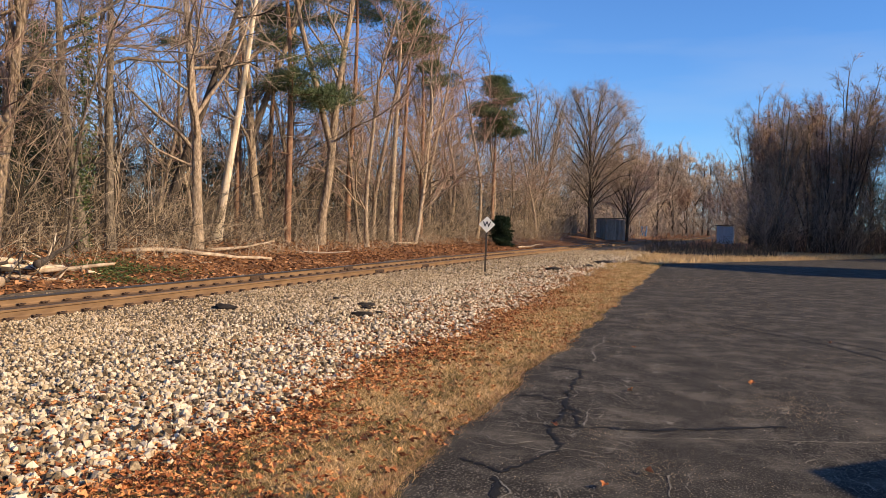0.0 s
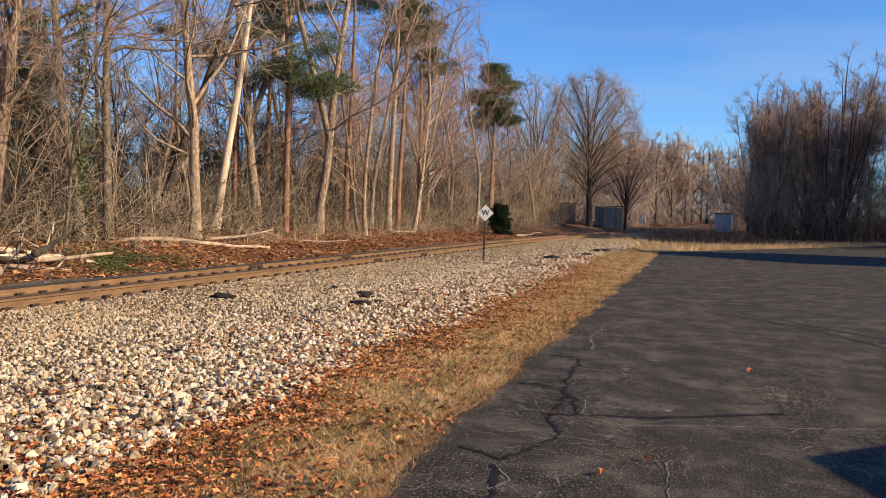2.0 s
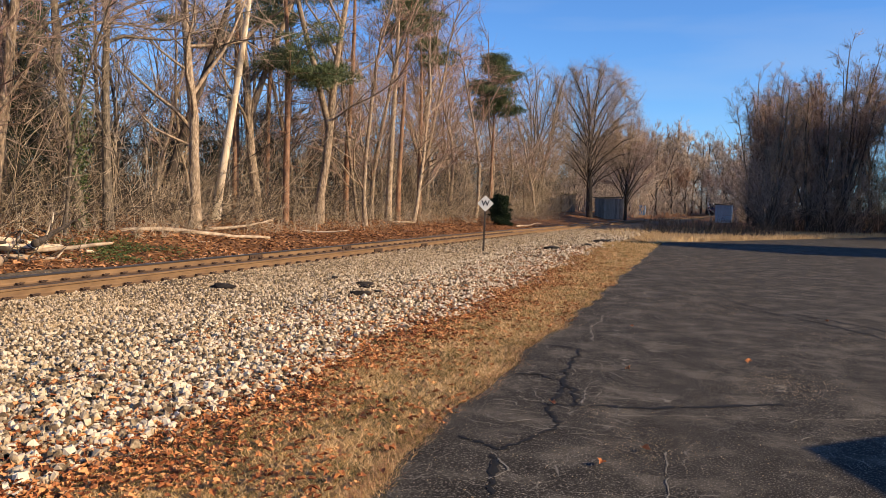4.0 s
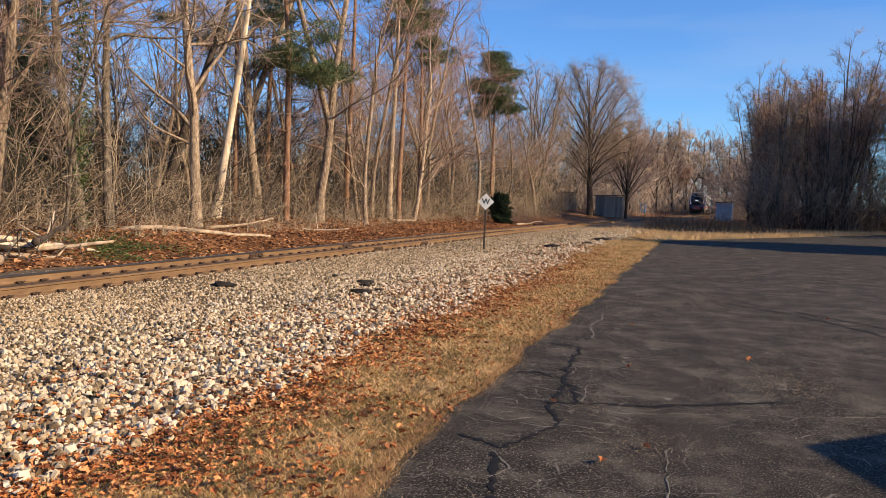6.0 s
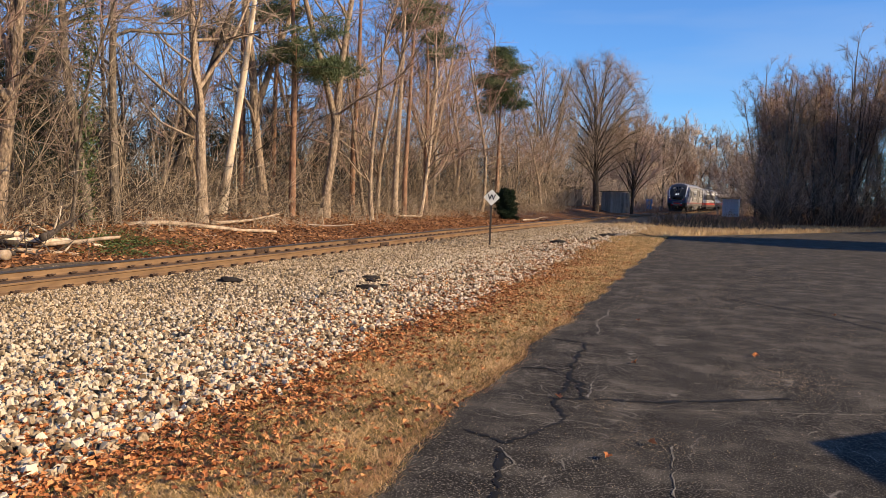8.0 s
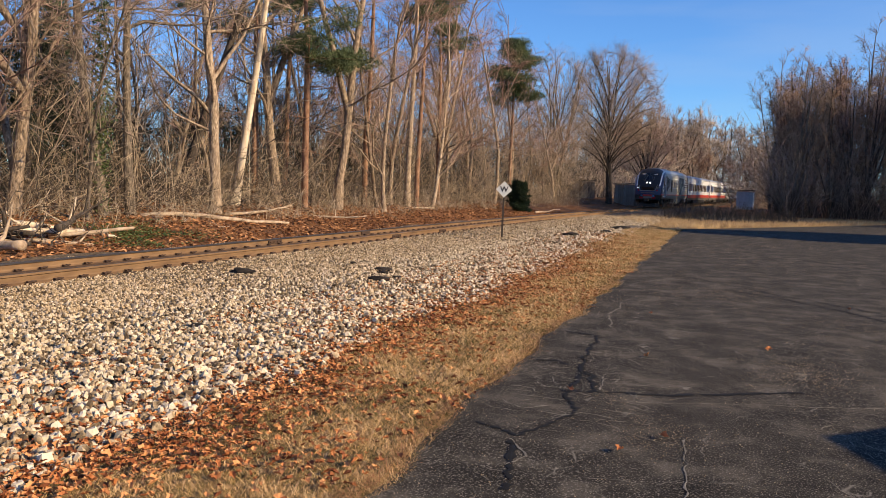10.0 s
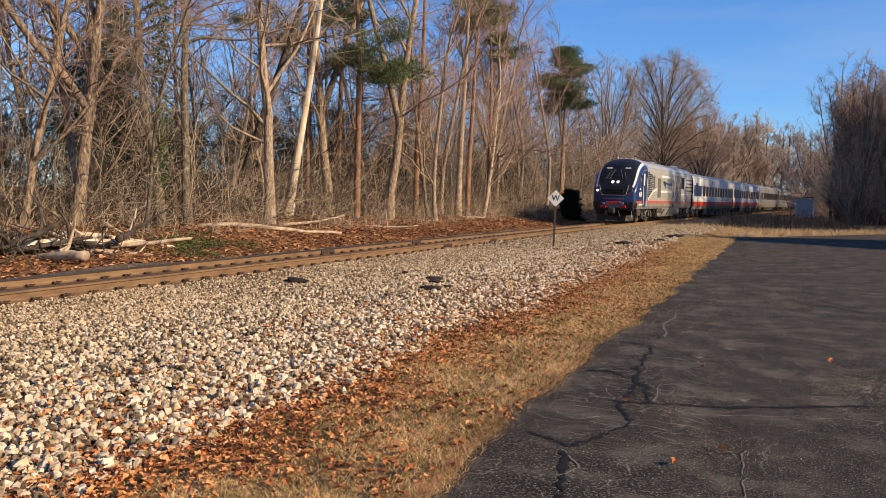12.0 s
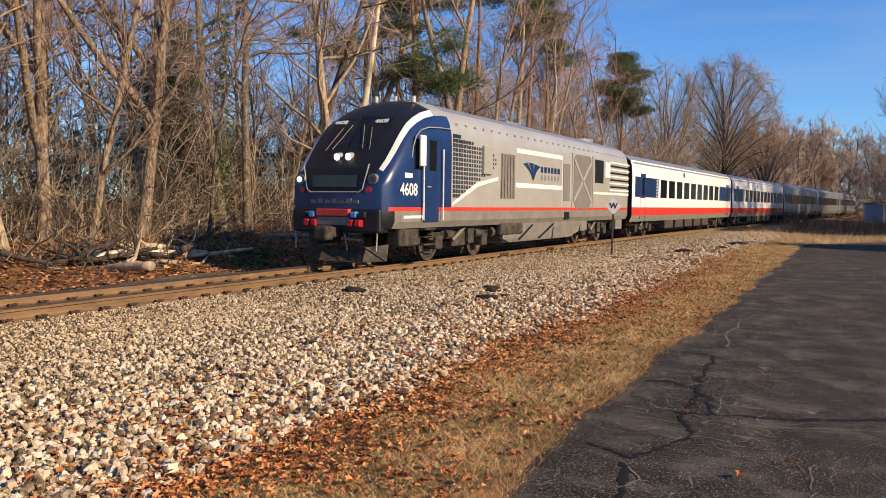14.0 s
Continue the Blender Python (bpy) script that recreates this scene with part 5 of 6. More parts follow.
                slab("grille_opening", y, y + 0.13 * (1 - 0.025 * k), z - 0.05, z + 0.05 * (1 - 0.03 * k), M_GRILLE, d=0.006)
        part("swoosh", poly_bm([(s * 1.504, 3.3, 1.52), (s * 1.504, 4.9, 2.08), (s * 1.504, 6.3, 2.3), (s * 1.504, 6.3, 2.4), (s * 1.504, 4.8, 2.19), (s * 1.504, 3.3, 1.6)], s * 0.006), M_WHITE, lo)
        slab("intake_box", 5.15, 5.75, 2.45, 3.28, M_SILVER, "pale side box", 0.09, 0.02)
        slab("vent_panel", 6.5, 7.6, 1.74, 3.14, M_VENT, "tall grey vent panel", 0.012)
        for q in range(5):
            slab("vent_rib", 6.54 + q * 0.22, 6.58 + q * 0.22, 1.78, 3.1, M_STEEL, d=0.02)
        slab("side_stripe", 7.7, 12.0, 3.22, 3.37, M_WHITE, "white stripe", 0.006)
        slab("side_stripe", 7.7, 12.0, 2.12, 2.27, M_WHITE, "white stripe", 0.006)
        slab("vent_panel", 12.12, 12.85, 1.72, 3.1, M_VENT, "tall grey vent panel", 0.012)
        slab("seam", 12.0, 12.04, 1.5, 3.6, M_WHITE, "", 0.008)
        hatch = part("engine_hatch", poly_bm([(s * 1.5, 13.3, 1.75), (s * 1.5, 13.6, 1.44), (s * 1.5, 15.2, 1.44), (s * 1.5, 15.5, 1.75), (s * 1.5, 15.5, 3.3), (s * 1.5, 15.2, 3.52), (s * 1.5, 13.6, 3.52), (s * 1.5, 13.3, 3.3)], s * 0.014), M_VENT, lo, "grey hatch with a pale cross brace")
        for a, b in (((13.35, 1.75), (15.45, 3.3)), ((13.35, 3.3), (15.45, 1.75))):
            d = Vector((0, b[0] - a[0], b[1] - a[1])).normalized()
            nn = Vector((0, -d.z, d.y)) * 0.07
            pa, pb = Vector((s * 1.514, *a)), Vector((s * 1.514, *b))
            part("cross_brace", poly_bm([pa + nn, pb + nn, pb - nn, pa - nn], s * 0.012), M_SILVER, hatch)
        for y in (13.15, 15.65):
            slab("hatch_post", y - 0.06, y + 0.06, 1.5, 3.55, M_SILVER, d=0.03)
        slab("dark_vent", 15.95, 17.1, 2.5, 3.45, M_BLACK, "dark square vent", 0.012)
        slab("side_box", 17.25, 17.95, 2.75, 3.4, M_WHITE, "", 0.05, 0.01)
        for q in range(9):
            slab("tail_louvre", 18.0 + 0.12 * (q % 2), L - 0.1, 2.2 + q * 0.15, 2.27 + q * 0.15, M_WHITE if q % 2 == 0 else M_BLACK, d=0.016)
        slab("side_stripe", 15.7, L - 0.1, 2.03, 2.13, M_WHITE, d=0.006)
        slab("access_cover", 2.1, 2.32, 1.1, 1.34, M_BLACK, "", 0.008)
        slab("fuel_filler", 12.3, 12.85, 1.05, 1.32, M_BLACK, "", 0.012)
        # emblem: a fan of three curved navy bands that meet below, and lettering bars
        def fan(t, v):
            top = Vector((0, 8.25 + 1.58 * t, 2.86 + 0.11 * math.sin(math.pi * min(1, t + 0.12))))
            foot = Vector((0, 9.12 + 0.1 * t, 2.4))
            bow = Vector((0, 8.88 + 0.5 * t, 2.72 + 0.02 * t))
            return (1 - v) ** 2 * top + 2 * v * (1 - v) * bow + v * v * foot
        for t0, t1 in ((0.0, 0.24), (0.30, 0.58), (0.64, 1.0)):
            edge = [fan(t0, v / 7) for v in range(8)] + [fan(t1, v / 7) for v in range(7, -1, -1)]
            part("emblem", poly_bm([(s * 1.505, q.y, q.z) for q in edge], s * 0.006), M_BLUE, lo, "navy curved emblem band")
        for q in range(6):
            slab("lettering_bar", 9.85 + q * 0.33, 10.08 + q * 0.33, 2.68, 2.88, M_BLUE, d=0.007)
            slab("lettering_bar", 9.87 + q * 0.33, 10.02 + q * 0.33, 2.42, 2.6, M_STAINLESS, d=0.007)
        text_part("number", "4608", 0.42, pose(s * 1.513, 0.98 if s > 0 else 0.98, 1.9, 90, 0, 90 * s), M_WHITE, lo, "white road number on the cab side")
        slab("lettering_bar", 0.8, 1.16, 2.2, 2.32, M_WHITE, "white owner's mark bar", 0.006)
        slab("lettering_bar", 0.75, 1.9, 1.2, 1.27, M_WHITE, "small white lettering bar", 0.004)
        for q in range(30):
            part("roof_bolt", box_bm(min(s * 1.40, s * 1.46), max(s * 1.40, s * 1.46), 3.6 + q * 0.58, 3.7 + q * 0.58, 3.74, 3.785), M_SILVER, lo)
        # skirts over the fuel tank, with a cut for each truck
        part("tank_skirt", poly_bm([(s * 1.46, 6.9, 0.96), (s * 1.46, 14.4, 0.96), (s * 1.42, 14.2, 0.55), (s * 1.36, 13.2, 0.36), (s * 1.36, 7.6, 0.36), (s * 1.42, 6.9, 0.5)], -s * 0.12), M_SKIRT, lo, "grey fuel tank skirt")
        part("side_pocket", box_bm(min(s * 1.3, s * 1.49), max(s * 1.3, s * 1.49), 6.6, 8.4, 0.62, 0.98, 0.05), M_STEEL, lo)
        part("tank_pipe", rod_bm((s * 1.5, 9.2, 0.9), (s * 1.45, 8.2, 0.45), 0.03, 6), M_BLACK, lo)
        part("tank_pipe", rod_bm((s * 1.5, 11.2, 0.9), (s * 1.45, 10.0, 0.45), 0.03, 6), M_BLACK, lo)
    for s in (-1, 1):
        part("sand_box", box_bm(min(s * 1.0, s * 1.4), max(s * 1.0, s * 1.4), 0.75, 1.7, 0.5, 0.94, 0.05), M_STEEL, lo)
        part("air_tank", rod_bm((s * 1.15, 6.4, 0.72), (s * 1.15, 7.5, 0.72), 0.16, 12), M_STEEL, lo)
        for yy in (3.75, 5.55, 16.2, 18.0):
            part("brake_cylinder", rod_bm((s * 1.12, yy - 0.2, 0.72), (s * 1.12, yy + 0.2, 0.72), 0.13, 12), M_STEEL, lo)
            part("sand_pipe", rod_bm((s * 1.14, yy - 0.3, 0.9), (s * 0.9, yy - 0.55, 0.12), 0.022, 6), M_STEEL, lo)
        part("battery_box", box_bm(min(s * 1.1, s * 1.42), max(s * 1.1, s * 1.42), 14.5, 15.3, 0.55, 0.95, 0.04), M_SKIRT, lo)
        part("battery_box", box_bm(min(s * 1.1, s * 1.42), max(s * 1.1, s * 1.42), 19.4, 20.4, 0.5, 0.95, 0.04), M_SKIRT, lo)
    part("fuel_tank", box_bm(-1.3, 1.3, 7.2, 14.0, 0.34, 1.0, 0.08), M_SKIRT, lo)
    part("underframe", box_bm(-1.2, 1.2, 0.5, L - 0.3, 0.85, 1.0), M_BLACK, lo)
    part("roof_fan", rod_bm((0, 18, 4.3), (0, 18, 4.45), 0.7, 24), M_ROOF, lo)
    part("exhaust", box_bm(-0.35, 0.35, 9.5, 10.6, 4.3, 4.46, 0.05), M_ROOF, lo)
    sets = []
    bogie(lo, 4.65, 2.9, 0.53, sets)
    bogie(lo, 17.1, 2.9, 0.53, sets)
    WHEELS.extend(sets)
    return lo


def coach(label, livery):
    """Passenger coach, 25.6 m; its leading end at local y = 0."""
    L = 25.6
    co = tagged(new("passenger_coach"), label, "railway coach", "coaches of the train")
    prof = [(0.92, 0.80), (1.0, 1.1), (1.0, 1.5), (1.0, 1.95), (1.0, 3.0), (0.98, 3.5), (0.92, 3.75), (0.72, 3.98), (0.4, 4.1), (0.12, 4.13)]
    st = [(0.0, 1.48, 4.1), (0.15, 1.52, 4.13)] + [(y, 1.52, 4.13) for y in (4, 9, 14, 19)] + [(L - 0.15, 1.52, 4.13), (L, 1.48, 4.1)]
    if livery:
        table = {0: 4, 1: 3, 2: 2, 3: 1, 4: 2, 5: 2, 6: 0, 7: 0, 8: 0, 9: 0}
    else:
        table = {0: 4, 1: 5, 2: 5, 3: 1, 4: 5, 5: 5, 6: 0, 7: 0, 8: 0, 9: 0}
    band = M_BLUE if livery else M_BLACK

    def pick(j, c):
        return 6 if j < 0 else table[j]
    body_mesh("body", st, prof, co, pick, [M_ROOF, M_WHITE if livery else M_STAINLESS, M_WHITE, M_RED, M_SKIRT, M_STAINLESS, M_BLACK])
    part("diaphragm", box_bm(-1.0, 1.0, -0.35, 0.02, 0.95, 3.85, 0.08), M_BLACK, co, "black rubber gangway")
    part("diaphragm", box_bm(-1.0, 1.0, L - 0.02, L + 0.3, 0.95, 3.85, 0.08), M_BLACK, co, "black rubber gangway")
    for s in (-1, 1):
        def slab(name, y0, y1, z0, z1, mat, label="", d=0.012, bevel=0.0):
            return part(name, box_bm(min(s * 1.49, s * (1.52 + d)), max(s * 1.49, s * (1.52 + d)), y0, y1, z0, z1, bevel), mat, co, label)
        slab("end_band", 0.35, 4.6, 2.0, 2.98, band, "navy band" if livery else "dark band", 0.006)
        slab("end_band", L - 4.6, L - 0.35, 2.0, 2.98, band, "navy band" if livery else "dark band", 0.006)
        if not livery:
            slab("window_band", 4.6, L - 4.6, 2.0, 2.98, M_BLACK, "", 0.005)
        for y in (1.3, L - 2.1):
            d = slab("side_door", y, y + 0.8, 1.96, 3.15, band if livery else M_STAINLESS, "sliding entrance door", 0.02, 0.01)
            part("door_window", box_bm(min(s * 1.5, s * 1.546), max(s * 1.5, s * 1.546), y + 0.2, y + 0.6, 2.1, 2.95, 0.01), M_GLASS, d)
            for q in (-0.03, 0.8):
                slab("door_seam", y + q, y + q + 0.03, 0.95, 3.18, M_VENT, "", 0.01)
            for q in range(6):
                slab("band_tile", y + 2.9, y + 3.1, 2.03 + 0.16 * q, 2.12 + 0.16 * q, M_WHITE, "", 0.01)
        for q in range(9):
            y = 5.05 + q * 1.78
            slab("window", y, y + 1.28, 2.0, 2.96, M_GLASS, "", 0.014, 0.01)
        slab("roof_gutter", 0.1, L - 0.1, 3.62, 3.66, M_SILVER, "", 0.0)
        slab("emblem", 10.2, 10.5, 3.25, 3.5, M_BLUE, "small navy emblem", 0.004)
        for q in range(5):
            part("equipment_box", box_bm(min(s * 0.8, s * 1.4), max(s * 0.8, s * 1.4), 6.6 + q * 2.4, 8.5 + q * 2.4, 0.35, 0.8, 0.04), M_STEEL, co)
    part("underframe", box_bm(-1.1, 1.1, 0.3, L - 0.3, 0.6, 0.85), M_BLACK, co)
    sets = []
    bogie(co, 3.2, 2.6, 0.46, sets)
    bogie(co, L - 3.2, 2.6, 0.46, sets)
    return co, sets


loco = locomotive()
car1, sets1 = coach("white coach with navy window band and red stripe", True)
car2, sets2 = coach("white coach with navy window band and red stripe", True)
car3, sets3 = coach("silver stainless coach with a dark window band", False)
car4 = tagged(copy_thing(car3, Matrix()), "silver stainless coach with a dark window band")
car5 = tagged(copy_thing(car3, Matrix()), "silver stainless coach with a dark window band")
WHEELS += sets1 + sets2
TRAIN = [(loco, 0.0, 21.2)] + [(c, 21.85 + 26.2 * k, 25.6) for k, c in enumerate((car1, car2, car3, car4, car5))]


# ---------------------------------------------------------------- signs, sheds, logs
M_SIGN = material("white_sign_paint", [(0.66, 0.64, 0.58), (0.76, 0.74, 0.69)], 6, 0.55)
M_POST = material("dark_post", [(0.03, 0.022, 0.016), (0.065, 0.045, 0.03)], 8, 0.7)
M_SHED = material("weathered_grey_boards", [(0.16, 0.13, 0.11), (0.3, 0.26, 0.22), (0.4, 0.36, 0.31)], 3, 0.9, 0, 0.01, 30, vary="object", spread=0.12, stretch=(6, 6, 0.4))
M_SHEDW = material("white_metal_siding", [(0.55, 0.56, 0.58), (0.68, 0.69, 0.71)], 4, 0.6, vary="object", spread=0.1)
M_SHROOF = material("dark_shed_roof", [(0.05, 0.045, 0.04), (0.11, 0.10, 0.09)], 6, 0.85)
M_LOG = material("fallen_wood", [(0.2, 0.14, 0.09), (0.42, 0.31, 0.21), (0.6, 0.48, 0.35)], 5, 0.9, 0, 0.02, 14, stretch=(1, 1, 1))

sign = tagged(new("whistle_post"), "white diamond whistle sign on a dark rusty post", "sign")
SX, SY = -7.9, 27.3
part("post", box_bm(-0.035, 0.035, -0.03, 0.03, -0.2, 1.72, 0.006), M_POST, sign)
bm = bmesh.new()
h = 0.29
part("diamond", poly_bm([(0, -0.045, 1.76 - h), (h, -0.045, 1.76), (0, -0.045, 1.76 + h), (-h, -0.045, 1.76)], 0.012, "y", bm), M_SIGN, sign, "white diamond plate")
text_part("letter", "W", 0.27, pose(0, -0.049, 1.76, 90, 0, 0), M_BLACK, sign, "black letter W")
sign.matrix_basis = pose(SX, SY, float(ground_z(SX, SY)), 0, 1.0, 16)


def shed(name, label, w, d, hh, mat, rz, x, y, boards):
    sh = tagged(new(name), label, "shed")
    part("wall", box_bm(-w / 2, w / 2, -d / 2, d / 2, 0, hh), mat, sh)
    for k in range(boards):
        x0 = -w / 2 + k * w / boards
        part("board", box_bm(x0 + 0.015, x0 + w / boards - 0.015, -d / 2 - 0.025, -d / 2, 0.02, hh - 0.02), mat, sh)
    for k in range(max(3, int(boards * d / w))):
        n_ = max(3, int(boards * d / w))
        y0 = -d / 2 + k * d / n_
        for s in (-1, 1):
            part("board", box_bm(min(s * w / 2, s * (w / 2 + 0.025)), max(s * w / 2, s * (w / 2 + 0.025)), y0 + 0.015, y0 + d / n_ - 0.015, 0.02, hh - 0.02), mat, sh)
    bm = poly_bm([(-w / 2 - 0.2, -d / 2 - 0.25, hh + 0.02), (w / 2 + 0.2, -d / 2 - 0.25, hh + 0.16), (w / 2 + 0.2, d / 2 + 0.25, hh + 0.16), (-w / 2 - 0.2, d / 2 + 0.25, hh + 0.02)], 0.09, "z")
    part("roof", bm, M_SHROOF, sh)
    sh.matrix_basis = pose(x, y, float(ground_z(x, y)) - 0.05, 0, 0, rz)
    return sh


shed("garden_shed", "weathered grey board shed beside the track", 2.8, 2.6, 2.7, M_SHED, 35, *polar(-7.4, 108), 9)
shed("lean_to", "low weathered grey lean-to behind the trees", 3.2, 2.2, 2.3, M_SHED, 15, *polar(-10.6, 112), 9)
shed("metal_shed", "small pale metal shed beside the wood", 2.1, 1.8, 2.5, M_SHEDW, -6, *polar(0.22, 119), 8)


mast = tagged(new("signal_mast"), "thin grey signal mast with a blue cabinet by the line", "signal")
part("pole", rod_bm((0, 0, 0), (0, 0, 4.2), 0.09, 8), M_SILVER, mast)
part("signal_head", box_bm(-0.25, 0.25, -0.2, 0.1, 3.3, 4.3, 0.05), M_SILVER, mast)
part("cabinet", box_bm(0.3, 1.3, -0.4, 0.4, 0, 1.7, 0.04), M_HOSE_BLUE, mast, "small blue metal cabinet")
mast.matrix_basis = pose(*polar(-5.45, 142), float(ground_z(*polar(-5.45, 142))))


def log(seed, x, y, rz, length, r, mat, label, tilt=2.0, stub=2, lift=0.0):
    g = np.random.default_rng(seed)
    T = Tubes()
    pts = wander(g, (-length / 2, 0, 0), (1, 0, 0), length, 8, 0.05)
    rr = np.linspace(r, r * 0.5, 9) * g.uniform(0.9, 1.1, 9)
    T.add(np.vstack([pts[0] - (0.015, 0, 0), pts, pts[-1] + (0.015, 0, 0)]), [r * 0.05, *rr, r * 0.05], 8)
    for _ in range(stub):
        c = g.integers(2, 8)
        T.add(wander(g, pts[c], (g.normal(0, 0.6), g.normal(0, 0.8), abs(g.normal(0.4, 0.4))), g.uniform(0.3, 1.4), 4, 0.2), np.linspace(r * 0.45, r * 0.1, 5), 5)
    o = tagged(T.link("fallen_log", mat), label, "log", "fallen wood on the bank")
    o.matrix_basis = pose(x, y, float(ground_z(x, y)) + r * 0.7 + lift, 0, tilt, rz)
    return o


def at_bank(az, dist):
    return polar(az, dist)


for k, (az, dist, rz, L, r) in enumerate(((-46.5, 25.0, 62, 3.2, 0.13), (-44.8, 24.6, 72, 2.6, 0.10), (-45.6, 23.6, 50, 3.4, 0.09), (-48.5, 23.0, 80, 3.6, 0.14), (-36.0, 31.0, 52, 5.6, 0.15), (-33.0, 34.5, 60, 3.4, 0.10), (-28.0, 38.0, 20, 3.0, 0.07), (-22.0, 50, 70, 2.2, 0.12), (-37.8, 29.0, 30, 2.6, 0.06), (-42.0, 25.5, 110, 2.4, 0.06), (-13.0, 63, 80, 4.5, 0.10))):
    x, y = at_bank(az, dist)
    log(200 + k, x, y, rz, L, r * (0.9 if k < 4 else 0.7), M_LOG if k % 3 else M_BARK_PALE, "fallen pale log lying on the leafy bank" if L > 3 else "broken pale branch lying on the leafy bank")
for k in range(9):
    gq = np.random.default_rng(400 + k)
    log(420 + k, -17.3 + float(gq.normal(0, 0.7)), 14.6 + float(gq.normal(0, 1.0)), float(gq.uniform(0, 180)), float(gq.uniform(1.2, 3.2)), float(gq.uniform(0.05, 0.13)), M_BARK_DARK if k % 3 else M_LOG, "dark gnarled dead log in the brush heap", float(gq.uniform(-14, 14)), 3, 0.12 * (k % 3))
thicket(95, 60, lambda g: (-17.6 + g.normal(0, 0.9), 14.4 + g.normal(0, 1.3)), 0.5, 1.6, M_BARK_DARK, "brush_pile", "heap of grey broken branches and roots on the bank", 0.022, 0.5)

# tar seams and open cracks in the asphalt
M_TAR = material("tar_seam", [(0.006, 0.006, 0.0065), (0.014, 0.0135, 0.013)], 4, 0.85)
M_GRIT = material("grit_in_crack", [(0.10, 0.09, 0.075), (0.30, 0.27, 0.22)], 16, 0.95)


def seam(seed, pts, width, mat, name, label):
    """A wavering ribbon lying on the asphalt."""
    g = np.random.default_rng(seed)
    pts = np.array(pts, float)
    s = np.concatenate([[0], np.cumsum(np.linalg.norm(np.diff(pts, axis=0), axis=1))])
    q = np.arange(0, s[-1], 0.045)
    x, y = np.interp(q, s, pts[:, 0]), np.interp(q, s, pts[:, 1])
    wob = np.cumsum(g.normal(0, 0.016 if width > 0.01 else 0.011, (len(q), 2)), axis=0)
    wob -= np.linspace(0, 1, len(q))[:, None] * wob[-1]
    p = np.stack([x, y], 1) + wob
    d = np.gradient(p, axis=0)
    nrm = np.stack([-d[:, 1], d[:, 0]], 1) / (np.linalg.norm(d, axis=1)[:, None] + 1e-9)
    w = width * np.clip(1 + g.normal(0, 0.6, len(q)), 0.05, 2.2)[:, None]
    z = 0.016 + 0.012 * np.sin(p[:, 0] * 0.7 - lot_edge(p[:, 1]) * 0) * np.sin(p[:, 1] * 0.5)
    v = np.concatenate([np.c_[p + nrm * w, z + 0.001], np.c_[p, z + 0.0025], np.c_[p - nrm * w, z + 0.001]])
    n = len(q)
    f = [(k, k + 1, n + k + 1, n + k) for k in range(n - 1)] + [(n + k, n + k + 1, 2 * n + k + 1, 2 * n + k) for k in range(n - 1)]
    return tagged(mesh_object(name, v, f, mat), label, "crack", "cracks in the asphalt")


TAR = "black tar seam across the worn asphalt"
GRIT = "open crack with pale grit in the asphalt"
seam(1, [(-1.87, 5.92), (-1.49, 5.68), (-1.33, 6.18), (-1.27, 6.64), (-1.46, 7.06), (-1.52, 8.01), (-1.6, 8.89), (-1.69, 10.1), (-2.1, 10.25)], 0.022, M_TAR, "tar_seam", TAR)
seam(2, [(-1.49, 5.64), (-1.4, 5.12), (-1.26, 4.6)], 0.02, M_TAR, "tar_seam", TAR)
seam(3, [(-2.5, 20.4), (-0.4, 21.6), (1.7, 22.6), (5.5, 25)], 0.028, M_TAR, "tar_seam", TAR)
seam(4, [(-0.2, 16.4), (0.54, 15.95), (1.5, 14.86), (2.35, 13.4), (3.2, 11.6)], 0.024, M_TAR, "tar_seam", TAR)
seam(5, [(0.1, 16.9), (0.8, 16.2), (1.9, 15.0), (2.8, 13.5)], 0.02, M_TAR, "tar_seam", TAR)
seam(6, [(-1.35, 7.17), (-0.86, 7.29), (-0.09, 7.76), (0.67, 8.18)], 0.028, M_TAR, "tar_seam", TAR)
seam(16, [(-1.2, 7.2), (-1.25, 7.9), (-1.75, 8.4), (-2.0, 8.3)], 0.02, M_TAR, "tar_seam", TAR)
seam(7, [(-0.78, 7.06), (0.16, 7.44), (1.43, 7.92), (2.5, 8.3)], 0.004, M_GRIT, "crack", GRIT)
seam(8, [(-1.52, 10.86), (-1.66, 12.15), (-1.79, 13.56)], 0.009, M_GRIT, "crack", GRIT)
seam(9, [(-0.2, 4.9), (-0.28, 5.72), (-0.3, 6.2)], 0.005, M_GRIT, "crack", GRIT)
seam(10, [(-1.12, 7.35), (-1.17, 7.85), (-1.19, 8.11)], 0.005, M_GRIT, "crack", GRIT)
seam(11, [(-1.5, 5.6), (-1.35, 5.3), (-1.42, 5.0)], 0.006, M_GRIT, "crack", GRIT)
gs = np.random.default_rng(66)
for k in range(130):
    y0 = 6.3 + 17 * gs.uniform(0, 1) ** 1.5
    x0 = float(lot_edge(y0)) + 0.1 + (abs(gs.normal(0, 0.7)) if k < 75 else gs.uniform(0, 6.5))
    a0 = gs.uniform(-0.6, 0.6) + (1.57 if k % 3 == 0 else 0)
    L0 = gs.uniform(0.1, 0.42)
    seam(500 + k, [(x0, y0), (x0 + L0 * 0.5 * math.cos(a0) + gs.normal(0, 0.05), y0 + L0 * 0.5 * math.sin(a0)), (x0 + L0 * math.cos(a0), y0 + L0 * math.sin(a0) + gs.normal(0, 0.08))], 0.0018 + 0.0003 * y0, M_GRIT, "crack", GRIT)

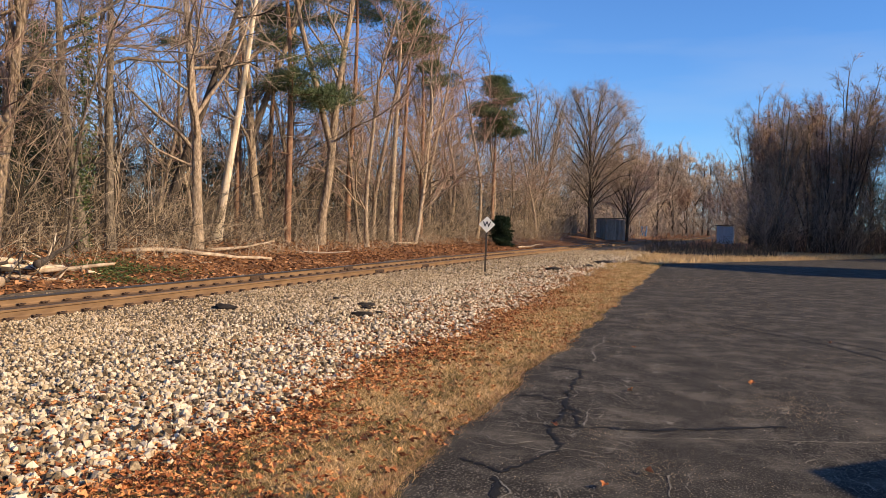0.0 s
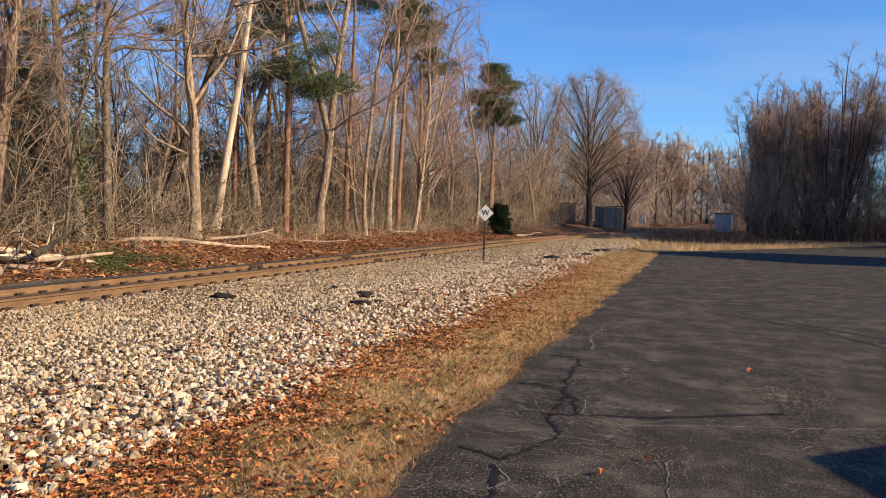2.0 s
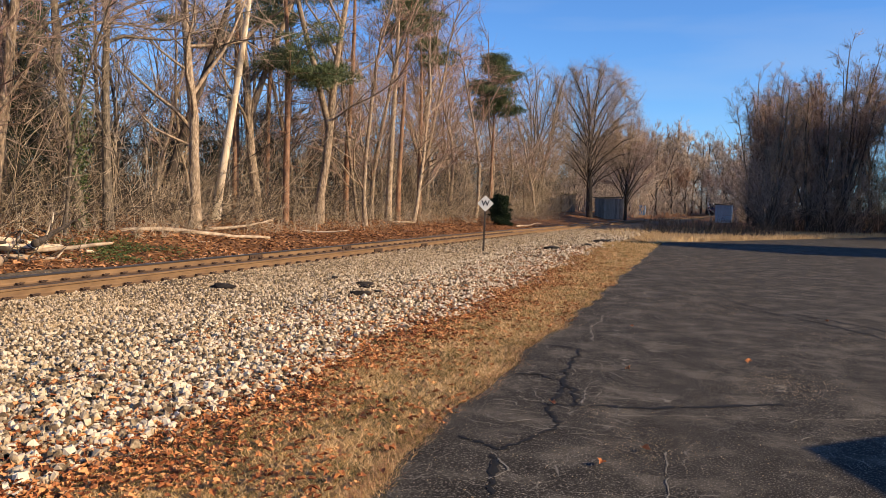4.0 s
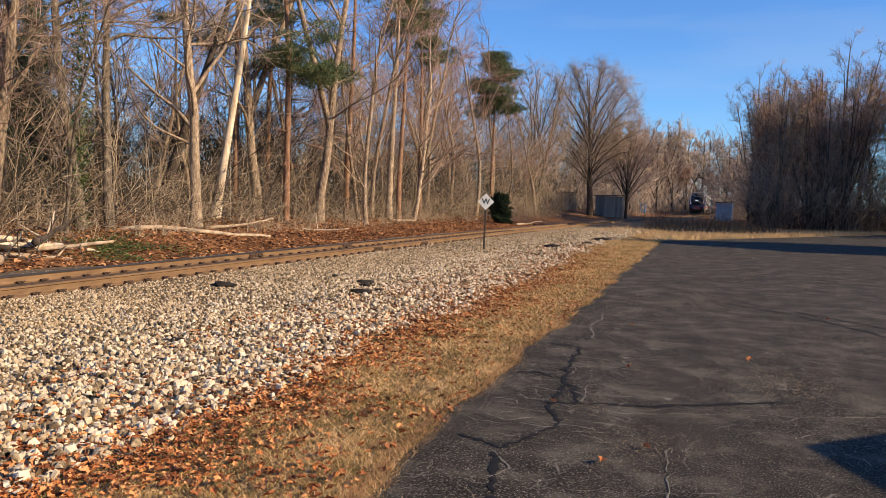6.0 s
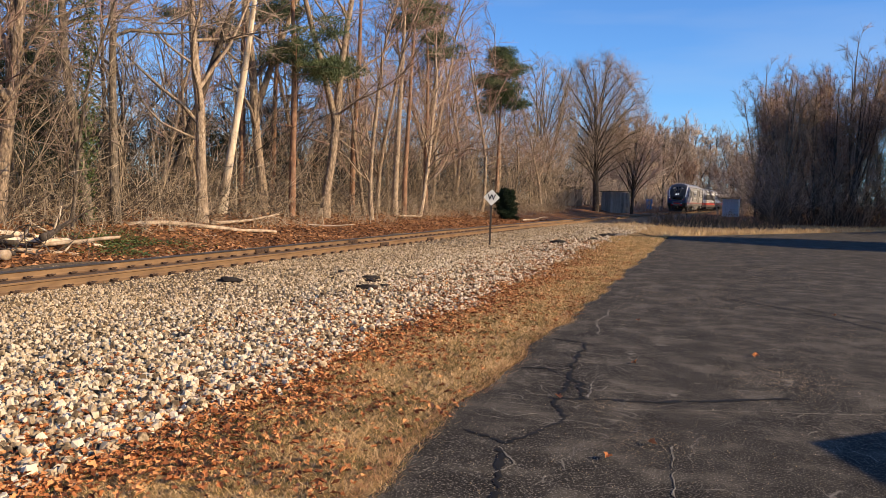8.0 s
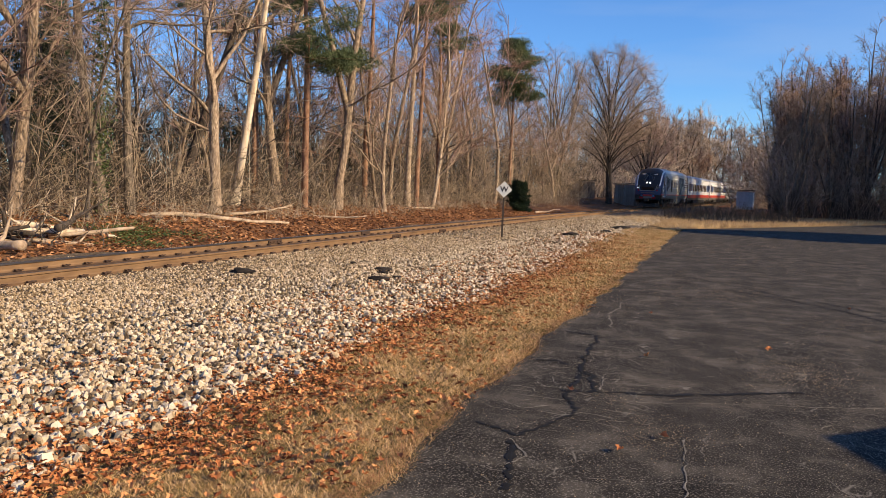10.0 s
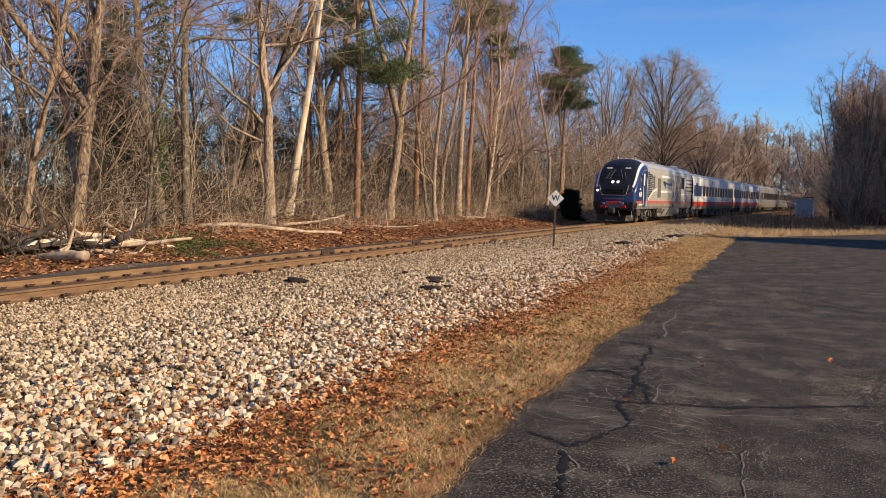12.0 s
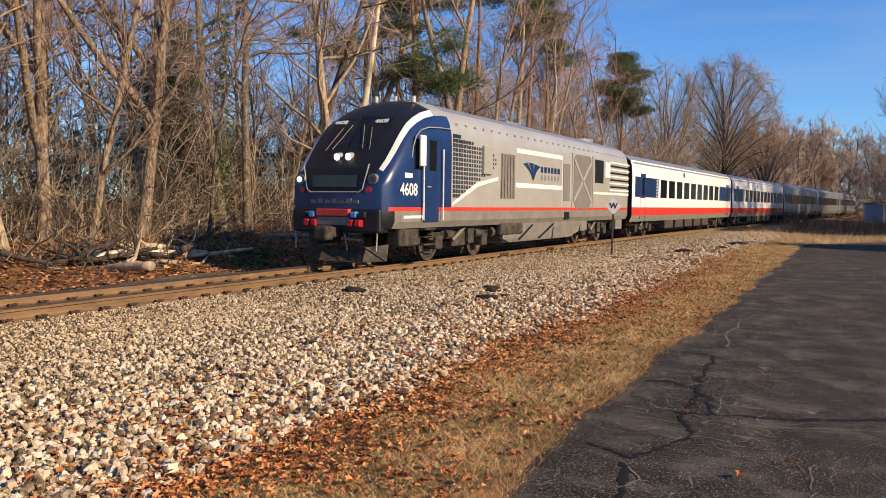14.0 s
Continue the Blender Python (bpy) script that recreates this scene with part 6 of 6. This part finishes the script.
# dark clods and scraps lying on the ballast
M_CLOD = material("dark_cinder", [(0.012, 0.010, 0.009), (0.04, 0.032, 0.026)], 9, 0.95, 0, 0.01, 30)
for k, (x, y, sx) in enumerate(((-8.9, 13.0, 0.28), (-6.95, 15.2, 0.2), (-6.3, 13.6, 0.22), (-6.2, 14.2, 0.12), (-6.1, 8.0, 0.13), (-6.32, 31.8, 0.4), (-5.4, 39.6, 0.5), (-8.0, 15.9, 0.12), (-5.6, 36, 0.35), (-6.7, 14.7, 0.16))):
    gk = np.random.default_rng(700 + k)
    bm = bmesh.new()
    bmesh.ops.create_icosphere(bm, subdivisions=2, radius=1)
    for v in bm.verts:
        v.co = Vector((v.co.x * sx, v.co.y * sx * 0.7, v.co.z * sx * 0.28)) * float(gk.uniform(0.65, 1.15))
    o = part("dark_clod", bm, M_CLOD, None)
    tagged(o, "dark lump of cinder lying on the pale ballast", "clod", "dark clods on the ballast")
    o.matrix_basis = pose(x, y, float(ground_z(x, y)) + 0.06, 0, 0, float(gk.uniform(0, 180)))

# unseen house beside the lot and garage behind the viewer's shoulder, added to cast shade on the asphalt
M_SIDING = material("pale_siding", [(0.5, 0.48, 0.44), (0.6, 0.58, 0.54)], 3, 0.8, stretch=(1, 1, 12))
house = tagged(new("house"), "unseen pale two-storey house that shades the asphalt", "house")
part("wall", box_bm(0, 12, 0, 9, 0, 6.2), M_SIDING, house)
part("roof", poly_bm([(-0.4, -0.4, 6.2), (-0.4, 9.4, 6.2), (-0.4, 4.5, 10.6)], 12.8, "x"), M_SHROOF, house)
house.matrix_basis = pose(16.8, 36.6, 0)
garage = tagged(new("garage"), "unseen small pale garage added to shade the asphalt", "garage")
part("wall", box_bm(0.3, 6, -5.6, -0.3, 0, 2.5), M_SIDING, garage)
part("roof", poly_bm([(0, 0, 2.5), (4.2, 4.1, 2.5), (8.5, -3, 2.5), (2.6, -6, 2.5)], 0.25, "z"), M_SHROOF, garage)
garage.matrix_basis = pose(6.54, 6.33, 0)


# ---------------------------------------------------------------- what moves
SPEED, NOSE_END = 18.2, 16.05


def rail_pose(front, length):
    a, b = front, front + length
    xa, xb = float(track_x(a)), float(track_x(b))
    return pose(xa, a, RAIL_TOP, 0, 0, -math.degrees(math.atan2(xb - xa, length)))


def motions():
    for thing, off, length in TRAIN:
        walk(thing, [(t / 4, rail_pose(NOSE_END + SPEED * (14 - t / 4) + off, length)) for t in range(57)])
    for axle, _, y, r in WHEELS:
        walk(axle, [(k / 30, pose(0, y, r) @ Matrix.Rotation(SPEED * k / 30 / r, 4, "X")) for k in range(421)])


motions()
